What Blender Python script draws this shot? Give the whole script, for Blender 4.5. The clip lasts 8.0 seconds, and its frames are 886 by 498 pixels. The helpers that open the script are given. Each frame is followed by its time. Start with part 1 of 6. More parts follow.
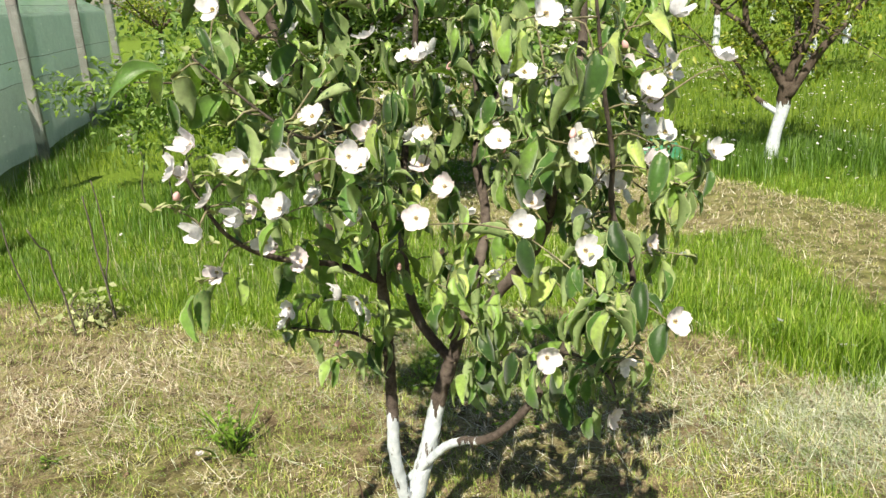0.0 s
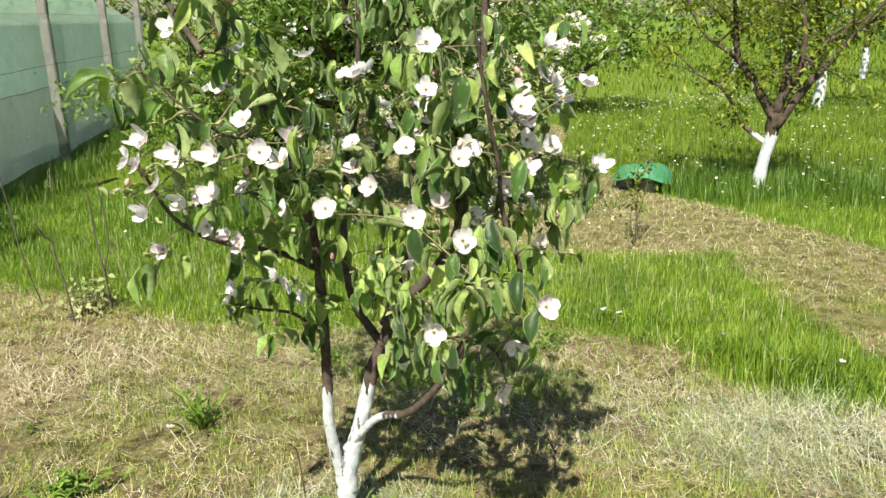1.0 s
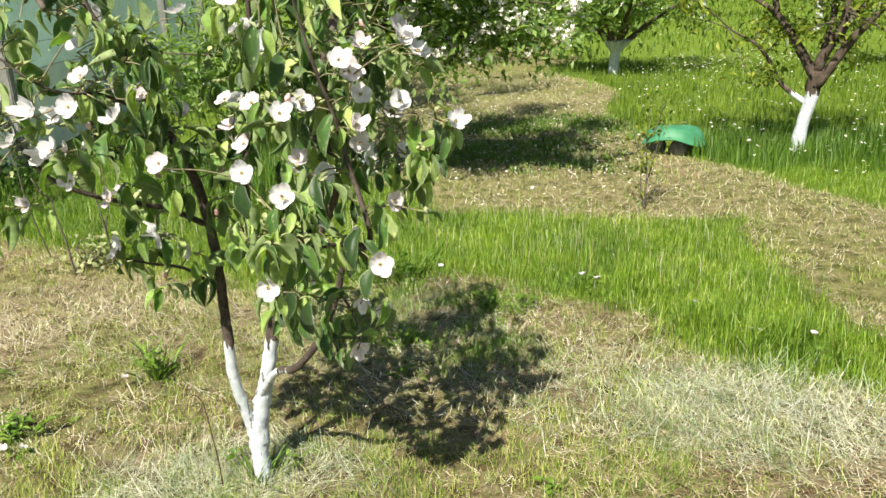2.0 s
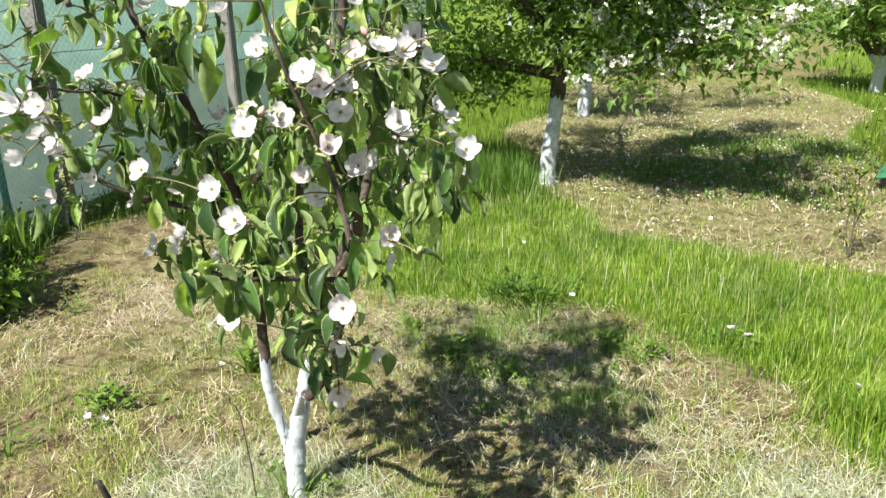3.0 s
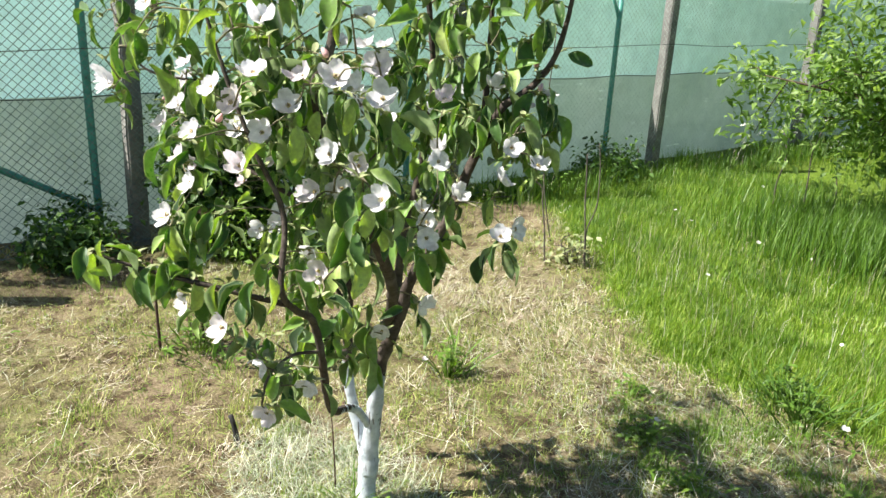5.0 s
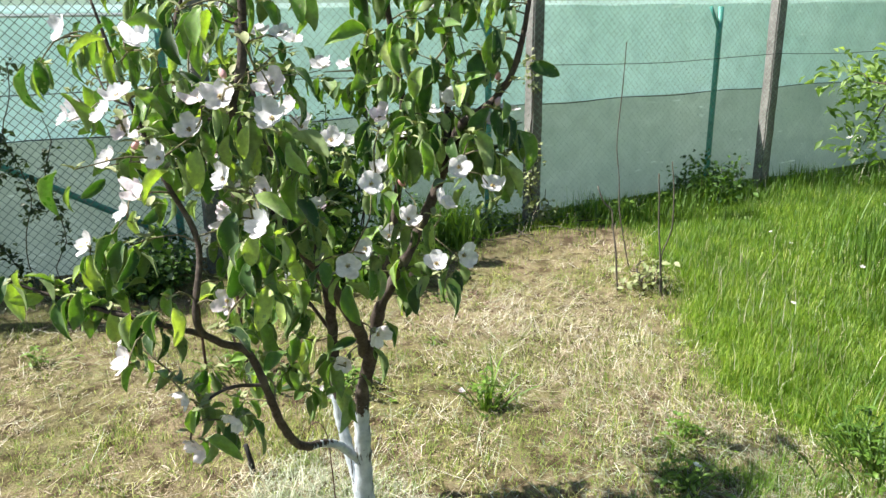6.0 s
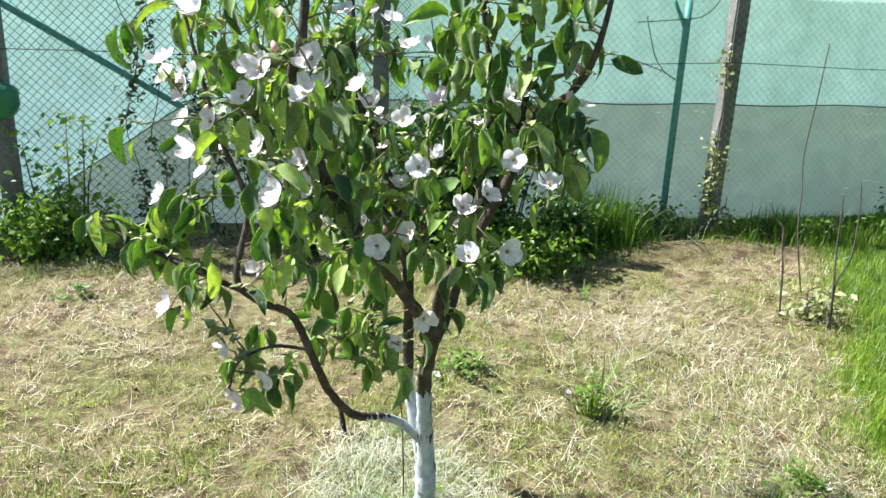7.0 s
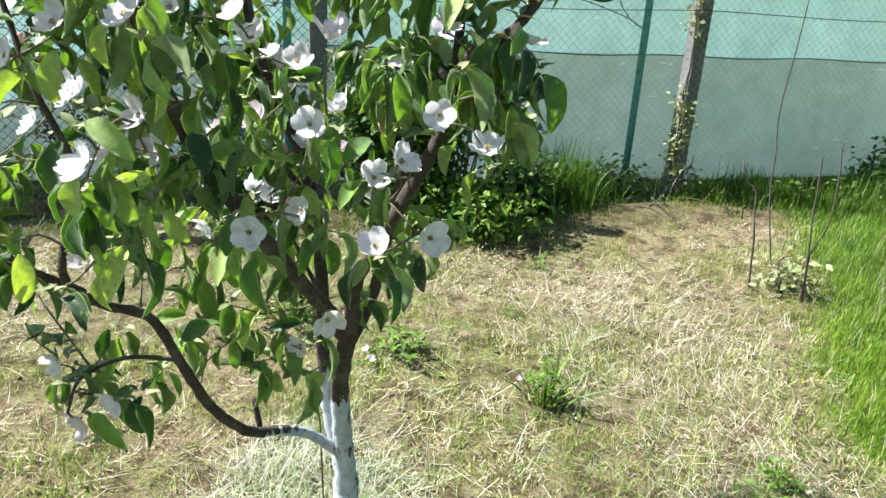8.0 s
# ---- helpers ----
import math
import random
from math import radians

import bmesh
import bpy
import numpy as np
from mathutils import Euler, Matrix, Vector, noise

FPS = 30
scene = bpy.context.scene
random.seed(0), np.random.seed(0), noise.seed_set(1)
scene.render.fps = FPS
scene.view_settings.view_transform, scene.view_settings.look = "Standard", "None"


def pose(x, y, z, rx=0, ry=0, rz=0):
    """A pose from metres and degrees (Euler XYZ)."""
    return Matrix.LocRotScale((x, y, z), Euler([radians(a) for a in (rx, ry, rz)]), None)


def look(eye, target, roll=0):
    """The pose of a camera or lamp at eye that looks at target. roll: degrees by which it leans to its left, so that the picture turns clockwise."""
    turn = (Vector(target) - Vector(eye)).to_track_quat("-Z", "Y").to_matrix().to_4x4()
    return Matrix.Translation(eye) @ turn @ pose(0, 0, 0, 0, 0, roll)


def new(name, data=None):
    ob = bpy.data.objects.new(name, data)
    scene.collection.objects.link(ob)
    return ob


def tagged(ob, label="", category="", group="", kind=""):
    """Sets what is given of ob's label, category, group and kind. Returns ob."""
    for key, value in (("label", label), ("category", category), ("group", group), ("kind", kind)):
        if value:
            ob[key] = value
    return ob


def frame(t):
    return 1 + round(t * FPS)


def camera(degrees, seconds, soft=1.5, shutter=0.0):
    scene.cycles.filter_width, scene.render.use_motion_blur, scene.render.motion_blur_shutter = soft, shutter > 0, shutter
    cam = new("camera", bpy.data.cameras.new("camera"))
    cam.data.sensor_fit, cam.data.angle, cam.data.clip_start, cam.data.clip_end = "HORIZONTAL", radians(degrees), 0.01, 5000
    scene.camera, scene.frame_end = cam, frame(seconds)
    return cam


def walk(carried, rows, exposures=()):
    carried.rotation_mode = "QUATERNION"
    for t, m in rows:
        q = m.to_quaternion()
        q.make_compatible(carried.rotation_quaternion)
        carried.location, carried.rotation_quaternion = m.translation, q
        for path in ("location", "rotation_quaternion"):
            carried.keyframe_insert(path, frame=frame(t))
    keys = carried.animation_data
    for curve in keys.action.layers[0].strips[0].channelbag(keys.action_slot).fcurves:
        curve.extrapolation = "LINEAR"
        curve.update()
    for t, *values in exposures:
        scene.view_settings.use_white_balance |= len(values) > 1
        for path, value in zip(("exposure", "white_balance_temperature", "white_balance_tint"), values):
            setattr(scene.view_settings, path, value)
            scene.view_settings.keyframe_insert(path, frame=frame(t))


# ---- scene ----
cam = camera(59.1, 8.0)
PATH = [
    (0, (0.308, -0.069, 1.662), (0.086, 1.82, 1.042), -3.1),
    (0.3, (0.388, -0.16, 1.648), (0.126, 1.732, 1.052), -3.31),
    (0.5, (0.438, -0.231, 1.654), (0.125, 1.641, 1.021), -2.4),
    (0.8, (0.52, -0.302, 1.671), (0.197, 1.584, 1.089), -0.91),
    (1, (0.611, -0.323, 1.672), (0.333, 1.574, 1.101), -1.1),
    (1.3, (0.806, -0.33, 1.652), (0.495, 1.544, 1.027), -1.82),
    (1.5, (0.941, -0.312, 1.625), (0.54, 1.532, 0.964), 0.4),
    (1.7, (1.065, -0.285, 1.633), (0.637, 1.558, 0.984), -0.8),
    (2.8, (1.448, 0.204, 1.628), (0.613, 1.889, 0.947), -3.1),
    (3, (1.581, 0.304, 1.628), (0.551, 1.895, 0.99), -1.1),
    (3.3, (1.761, 0.446, 1.677), (0.533, 1.876, 1.008), 0.12),
    (3.5, (1.828, 0.54, 1.667), (0.486, 1.866, 1.005), -1.1),
    (3.8, (1.876, 0.692, 1.664), (0.42, 1.867, 0.956), -0.93),
    (4, (1.914, 0.796, 1.681), (0.415, 1.932, 1.002), 0.3),
    (4.3, (1.972, 0.94, 1.70), (0.385, 1.977, 1.061), -1.7),
    (4.5, (2.03, 1.066, 1.689), (0.352, 1.954, 1.059), -0.2),
    (4.7, (2.096, 1.191, 1.692), (0.36, 1.947, 1.05), 1.6),
    (5.8, (2.087, 1.76, 1.645), (0.224, 2.177, 1.051), 0.8),
    (6, (2.081, 1.833, 1.654), (0.193, 2.133, 1.065), -0.7),
    (6.3, (2.053, 1.94, 1.65), (0.142, 1.954, 1.061), -1.02),
    (6.5, (2.032, 2.017, 1.645), (0.121, 1.92, 1.062), 1.3),
    (6.8, (2.042, 2.131, 1.657), (0.147, 1.916, 1.055), 2.73),
    (7, (2.049, 2.198, 1.661), (0.166, 1.969, 1.027), 2.1),
    (7.3, (2.011, 2.245, 1.651), (0.145, 1.986, 0.979), 0.88),
    (7.5, (1.939, 2.265, 1.634), (0.087, 2.033, 0.916), 0.6),
    (7.7, (1.814, 2.257, 1.606), (-0.028, 2.069, 0.848), 2.36),
    (8, (1.621, 2.241, 1.579), (-0.233, 2.121, 0.839), 3.4),
]
walk(cam, [(t, look(eye, target, roll)) for t, eye, target, roll in PATH], [(0.0, 1.04, 7060, 6), (1.5, 1.04, 7000, 6), (3.5, 1.31, 6400, 9), (4.5, 1.38, 6380, 8), (6.0, 1.37, 6280, 9), (7.0, 1.50, 6000, 9), (8.0, 1.49, 5940, 9)])

# world and sun: a clear late-morning sky, sun behind the first camera place
SUN_EL, SUN_ROT = radians(50), radians(187)
world = bpy.data.worlds.new("world")
scene.world = world
world.use_nodes = True
wt = world.node_tree
sky = wt.nodes.new("ShaderNodeTexSky")
sky.sky_type, sky.sun_disc = "NISHITA", False
sky.sun_elevation, sky.sun_rotation = SUN_EL, SUN_ROT
wt.links.new(sky.outputs[0], wt.nodes["Background"].inputs[0])
wt.nodes["Background"].inputs[1].default_value = 0.053
SUN_DIR = Vector((math.sin(SUN_ROT) * math.cos(SUN_EL), math.cos(SUN_ROT) * math.cos(SUN_EL), math.sin(SUN_EL)))
sun = new("sun", bpy.data.lights.new("sun", "SUN"))
sun.data.energy, sun.data.angle, sun.data.color = 5.0, radians(0.55), (1.0, 0.95, 0.86)
sun.matrix_world = look(SUN_DIR * 50, (0, 0, 0))

rng = np.random.default_rng(7)
rnd = random.Random(11)


# ---------------------------------------------------------------- materials
def material(name, rough=0.6, metal=0.0, spec=0.5):
    m = bpy.data.materials.new(name)
    m.use_nodes = True
    b = m.node_tree.nodes["Principled BSDF"]
    b.inputs["Roughness"].default_value = rough
    b.inputs["Metallic"].default_value = metal
    b.inputs["Specular IOR Level"].default_value = spec
    return m, m.node_tree, b


def noise_node(nt, scale, detail=4.0, rough=0.6, coord="Object"):
    tc = nt.nodes.new("ShaderNodeTexCoord")
    n = nt.nodes.new("ShaderNodeTexNoise")
    n.inputs["Scale"].default_value, n.inputs["Detail"].default_value, n.inputs["Roughness"].default_value = scale, detail, rough
    nt.links.new(tc.outputs[coord], n.inputs["Vector"])
    return n


def ramp(nt, source, stops):
    r = nt.nodes.new("ShaderNodeValToRGB")
    e = r.color_ramp.elements
    while len(e) < len(stops):
        e.new(0.5)
    for el, (p, c) in zip(e, stops):
        el.position, el.color = p, (*c, 1)
    nt.links.new(source, r.inputs[0])
    return r


def mix(nt, fac, a, b, kind="MIX"):
    m = nt.nodes.new("ShaderNodeMix")
    m.data_type, m.blend_type = "RGBA", kind
    for sock, v in ((m.inputs[0], fac), (m.inputs[6], a), (m.inputs[7], b)):
        if isinstance(v, (int, float)):
            sock.default_value = v
        elif isinstance(v, tuple):
            sock.default_value = (*v, 1)
        else:
            nt.links.new(v, sock)
    return m.outputs[2]


def bump(nt, b, height, strength=0.4, distance=0.005):
    n = nt.nodes.new("ShaderNodeBump")
    n.inputs["Strength"].default_value, n.inputs["Distance"].default_value = strength, distance
    nt.links.new(height, n.inputs["Height"])
    nt.links.new(n.outputs[0], b.inputs["Normal"])


def through_light(nt, b, colour, share):
    """Lets part of the light pass through a thin leaf, petal or film."""
    t = nt.nodes.new("ShaderNodeBsdfTranslucent")
    if isinstance(colour, tuple):
        t.inputs[0].default_value = (*colour, 1)
    else:
        nt.links.new(colour, t.inputs[0])
    s = nt.nodes.new("ShaderNodeMixShader")
    s.inputs[0].default_value = share
    nt.links.new(b.outputs[0], s.inputs[1])
    nt.links.new(t.outputs[0], s.inputs[2])
    nt.links.new(s.outputs[0], nt.nodes["Material Output"].inputs[0])


def thin(name, stops, rough=0.5, share=0.35, glow=1.6, per="island", spec=0.5, patch=None, tint=(1.0, 1.0, 0.5), relief=0.0, down=0.0, mottle=None):
    """A thin plant surface whose colour varies from piece to piece."""
    m, nt, b = material(name, rough, spec=spec)
    if per == "island":
        src = nt.nodes.new("ShaderNodeNewGeometry").outputs["Random Per Island"]
    else:
        src = nt.nodes.new("ShaderNodeObjectInfo").outputs["Random"]
    r = ramp(nt, src, stops)
    n = noise_node(nt, 60, 3)
    v = ramp(nt, n.outputs[0], [(0.3, (0.75, 0.75, 0.75)), (0.7, (1.15, 1.15, 1.15))])
    c = mix(nt, 1.0, r.outputs[0], v.outputs[0], "MULTIPLY")
    if patch:
        w = ramp(nt, noise_node(nt, 1.7, 5, 0.65).outputs[0], [(0.32, patch), (0.62, (1.0, 1.0, 1.0)), (0.75, (1.12, 1.08, 1.2))])
        c = mix(nt, 1.0, c, w.outputs[0], "MULTIPLY")
    if mottle:
        w = ramp(nt, noise_node(nt, 7.5, 4, 0.7).outputs[0], [(0.36, mottle), (0.50, (1.0, 1.0, 1.0)), (0.68, (1.10, 1.10, 1.06))])
        c = mix(nt, 1.0, c, w.outputs[0], "MULTIPLY")
    nt.links.new(c, b.inputs["Base Color"])
    b.inputs["Sheen Weight"].default_value = down
    if relief:
        bump(nt, b, noise_node(nt, 160, 3).outputs[0], relief, 0.003)
    g = mix(nt, 1.0, c, tuple(glow * v for v in tint), "MULTIPLY")
    through_light(nt, b, g, share)
    return m


LEAF_UP = thin("quince_leaf_upper", [(0.0, (0.021, 0.062, 0.009)), (0.4, (0.072, 0.162, 0.027)), (0.75, (0.195, 0.310, 0.066)), (1.0, (0.45, 0.50, 0.20))], 0.42, 0.42, 3.0, "object", 0.4, relief=0.3, down=0.6)
LEAF_DOWN = thin("quince_leaf_lower", [(0.0, (0.17, 0.235, 0.09)), (1.0, (0.34, 0.41, 0.21))], 0.8, 0.42, 2.3, "object", 0.2)
LEAF_UP_MANY = thin("quince_leaf_upper_many", [(0.0, (0.021, 0.062, 0.009)), (0.4, (0.072, 0.162, 0.027)), (0.75, (0.195, 0.310, 0.066)), (1.0, (0.45, 0.50, 0.20))], 0.42, 0.42, 3.0, spec=0.4, relief=0.3, down=0.6)
LEAF_DOWN_MANY = thin("quince_leaf_lower_many", [(0.0, (0.17, 0.235, 0.09)), (1.0, (0.34, 0.41, 0.21))], 0.8, 0.42, 2.3, spec=0.2)
LEAF_RIM = thin("quince_leaf_rim", [(0.0, (0.24, 0.32, 0.13)), (1.0, (0.42, 0.48, 0.27))], 0.8, 0.40, 1.6, spec=0.2)
APPLE_LEAF = thin("apple_leaf", [(0.0, (0.06, 0.115, 0.022)), (0.6, (0.135, 0.225, 0.048)), (1.0, (0.26, 0.36, 0.11))], 0.55, 0.42, 2.2)
PLUM_LEAF = thin("plum_leaf", [(0.0, (0.06, 0.10, 0.012)), (0.6, (0.145, 0.20, 0.022)), (1.0, (0.32, 0.34, 0.05))], 0.5, 0.38, 1.8)
BUSH_LEAF = thin("bush_leaf", [(0.0, (0.020, 0.052, 0.010)), (0.6, (0.055, 0.122, 0.021)), (1.0, (0.13, 0.235, 0.045))], 0.5, 0.30, 1.9)
CREEPER_LEAF = thin("creeper_leaf", [(0.0, (0.022, 0.040, 0.016)), (1.0, (0.06, 0.095, 0.03))], 0.5, 0.25, 1.6)
PALE_LEAF = thin("pale_leaf", [(0.0, (0.20, 0.25, 0.09)), (1.0, (0.40, 0.42, 0.22))], 0.6, 0.25, 1.2)
GRASS = thin("grass_blade", [(0.0, (0.10, 0.19, 0.013)), (0.5, (0.205, 0.325, 0.025)), (0.86, (0.33, 0.44, 0.055)), (1.0, (0.58, 0.56, 0.22))], 0.5, 0.38, 1.75, patch=(0.5, 0.62, 0.55), mottle=(0.74, 0.80, 0.7))
FAR_GRASS = thin("far_grass_blade", [(0.0, (0.07, 0.145, 0.010)), (0.6, (0.165, 0.255, 0.016)), (1.0, (0.29, 0.365, 0.034))], 0.6, 0.38, 1.7, patch=(0.38, 0.50, 0.42))
LUSH = thin("lush_grass", [(0.0, (0.05, 0.11, 0.012)), (0.6, (0.10, 0.20, 0.022)), (1.0, (0.17, 0.28, 0.04))], 0.5, 0.36, 1.7)
WEED_LEAF = thin("weed_leaf", [(0.0, (0.08, 0.16, 0.018)), (0.6, (0.15, 0.26, 0.032)), (1.0, (0.24, 0.36, 0.06))], 0.5, 0.36, 1.8)
STUBBLE = thin("grass_stubble", [(0.0, (0.13, 0.22, 0.022)), (0.4, (0.27, 0.345, 0.055)), (0.75, (0.45, 0.45, 0.14)), (1.0, (0.64, 0.56, 0.29))], 0.7, 0.25, 1.2, patch=(0.55, 0.72, 0.45), mottle=(0.6, 0.72, 0.5))
STRAW = thin("dry_straw", [(0.0, (0.29, 0.235, 0.145)), (0.35, (0.55, 0.49, 0.34)), (0.8, (0.76, 0.72, 0.57)), (1.0, (0.89, 0.87, 0.79))], 0.7, 0.15, 1.1, patch=(0.76, 0.70, 0.64), tint=(1, 1, 0.9), mottle=(0.78, 0.72, 0.66))
CHAFF = thin("brown_chaff", [(0.0, (0.20, 0.13, 0.085)), (0.3, (0.44, 0.36, 0.23)), (0.7, (0.68, 0.615, 0.44)), (1.0, (0.88, 0.83, 0.73))], 0.8, 0.14, 1.0, patch=(0.70, 0.61, 0.53), tint=(1, 1, 0.9), mottle=(0.55, 0.46, 0.40))
CUT_GRASS = thin("cut_grass", [(0.0, (0.18, 0.215, 0.13)), (0.35, (0.36, 0.40, 0.265)), (0.7, (0.56, 0.575, 0.44)), (1.0, (0.74, 0.74, 0.63))], 0.7, 0.15, 1.1, patch=(0.7, 0.76, 0.68), mottle=(0.62, 0.68, 0.58))
PETAL = thin("petal", [(0.0, (0.83, 0.80, 0.82)), (0.5, (0.85, 0.835, 0.86)), (1.0, (0.83, 0.72, 0.765))], 0.6, 0.45, 1.1, "object", 0.2, tint=(1.0, 0.98, 1.0))
BLOSSOM = thin("blossom_petal", [(0.0, (0.82, 0.80, 0.78)), (1.0, (0.86, 0.78, 0.77))], 0.6, 0.3, 1.05, spec=0.2, tint=(1.0, 0.98, 0.97))
BUD = thin("bud_pink", [(0.0, (0.78, 0.42, 0.42)), (1.0, (0.84, 0.60, 0.58))], 0.6, 0.2, 1.0, "object", 0.2, tint=(1.0, 0.98, 0.97))
STAMEN, snt, sb = material("stamen", 0.7)
sr = ramp(snt, snt.nodes.new("ShaderNodeNewGeometry").outputs["Random Per Island"], [(0.0, (0.10, 0.06, 0.05)), (0.5, (0.30, 0.22, 0.09)), (1.0, (0.62, 0.52, 0.20))])
snt.links.new(sr.outputs[0], sb.inputs["Base Color"])


def bark_material(name, dark, light, paint_z=None, worn=0.30):
    """Bark with ridges and lichen, whitewashed below paint_z where that is given."""
    m, nt, b = material(name, 0.85, spec=0.25)
    n1, n2 = noise_node(nt, 90, 6, 0.7), noise_node(nt, 14, 4)
    r = ramp(nt, n1.outputs[0], [(0.3, dark), (0.6, light), (0.8, tuple(min(1, v * 1.7) for v in light))])
    patch = ramp(nt, n2.outputs[0], [(0.5, (0, 0, 0)), (0.72, (1, 1, 1))])
    c = mix(nt, patch.outputs[0], r.outputs[0], tuple(v * 1.35 + 0.02 for v in light))
    if paint_z is not None:
        tc = nt.nodes.new("ShaderNodeTexCoord")
        sep = nt.nodes.new("ShaderNodeSeparateXYZ")
        nt.links.new(tc.outputs["Object"], sep.inputs[0])
        n3, mp = noise_node(nt, 1.0, 5), nt.nodes.new("ShaderNodeMapping")
        mp.inputs["Scale"].default_value = (55, 55, 7)
        nt.links.new(tc.outputs["Object"], mp.inputs["Vector"])
        nt.links.new(mp.outputs[0], n3.inputs["Vector"])
        add = nt.nodes.new("ShaderNodeMath")
        add.operation = "MULTIPLY_ADD"
        nt.links.new(n3.outputs[0], add.inputs[0])
        add.inputs[1].default_value = -0.20
        nt.links.new(sep.outputs[2], add.inputs[2])
        edge = nt.nodes.new("ShaderNodeMath")
        edge.operation = "LESS_THAN"
        nt.links.new(add.outputs[0], edge.inputs[0])
        edge.inputs[1].default_value = paint_z - 0.10
        chip = ramp(nt, n3.outputs[0], [(worn, (0, 0, 0)), (worn + 0.05, (1, 1, 1))])
        wash = ramp(nt, noise_node(nt, 35, 5).outputs[0], [(0.3, (0.34, 0.38, 0.42)), (0.62, (0.55, 0.585, 0.62))])
        fac = mix(nt, 1.0, edge.outputs[0], chip.outputs[0], "MULTIPLY")
        c = mix(nt, fac, c, wash.outputs[0])
    nt.links.new(c, b.inputs["Base Color"])
    bump(nt, b, n1.outputs[0], 0.6, 0.006)
    return m


QUINCE_BARK = bark_material("quince_bark", (0.030, 0.022, 0.018), (0.085, 0.066, 0.055), 0.545, 0.36)
ORCHARD_BARK = bark_material("orchard_bark", (0.026, 0.019, 0.014), (0.085, 0.063, 0.046), 0.74, 0.2)
ALLEY_BARK = bark_material("alley_bark", (0.026, 0.019, 0.014), (0.085, 0.063, 0.046), 1.08, 0.2)
PLUM_BARK = bark_material("plum_bark", (0.024, 0.018, 0.014), (0.08, 0.06, 0.045), 0.56, 0.2)
SOIL = bark_material("bare_earth", (0.075, 0.048, 0.032), (0.19, 0.125, 0.085))
TWIG = bark_material("twig_bark", (0.030, 0.026, 0.018), (0.085, 0.075, 0.05))
SPUR = bark_material("spur_bark", (0.07, 0.06, 0.035), (0.19, 0.17, 0.10))
CANE = bark_material("cane_bark", (0.040, 0.033, 0.027), (0.115, 0.098, 0.080))
RUST = bark_material("rusty_steel", (0.030, 0.019, 0.014), (0.095, 0.055, 0.040))
IRON = bark_material("dark_iron", (0.012, 0.012, 0.012), (0.04, 0.036, 0.034))

CONCRETE, nt, b = material("concrete", 0.9, spec=0.25)
n1, n2 = noise_node(nt, 9, 6, 0.7), noise_node(nt, 120, 4, 0.7)
c = ramp(nt, n1.outputs[0], [(0.3, (0.125, 0.12, 0.112)), (0.55, (0.22, 0.212, 0.198)), (0.75, (0.35, 0.337, 0.315))])
d = ramp(nt, n2.outputs[0], [(0.35, (0.7, 0.7, 0.7)), (0.6, (1.05, 1.05, 1.05))])
nt.links.new(mix(nt, 1.0, c.outputs[0], d.outputs[0], "MULTIPLY"), b.inputs["Base Color"])
bump(nt, b, n2.outputs[0], 0.5, 0.004)

WIRE, nt, b = material("fence_wire", 0.55, 0.3)
c = ramp(nt, noise_node(nt, 40, 3).outputs[0], [(0.35, (0.085, 0.12, 0.12)), (0.7, (0.22, 0.28, 0.27))])
nt.links.new(c.outputs[0], b.inputs["Base Color"])

PALE_WIRE, nt, b = material("zinc_wire", 0.5, 0.3)
c = ramp(nt, noise_node(nt, 40, 3).outputs[0], [(0.35, (0.20, 0.26, 0.24)), (0.7, (0.36, 0.44, 0.41))])
nt.links.new(c.outputs[0], b.inputs["Base Color"])
DARK_WIRE, nt, b = material("rusty_dark_wire", 0.7, 0.2)
c = ramp(nt, noise_node(nt, 40, 3).outputs[0], [(0.35, (0.025, 0.028, 0.028)), (0.7, (0.075, 0.075, 0.07))])
nt.links.new(c.outputs[0], b.inputs["Base Color"])

GREEN_STEEL, nt, b = material("green_painted_steel", 0.5)
c = ramp(nt, noise_node(nt, 25, 4).outputs[0], [(0.3, (0.045, 0.21, 0.17)), (0.7, (0.085, 0.33, 0.26))])
nt.links.new(c.outputs[0], b.inputs["Base Color"])


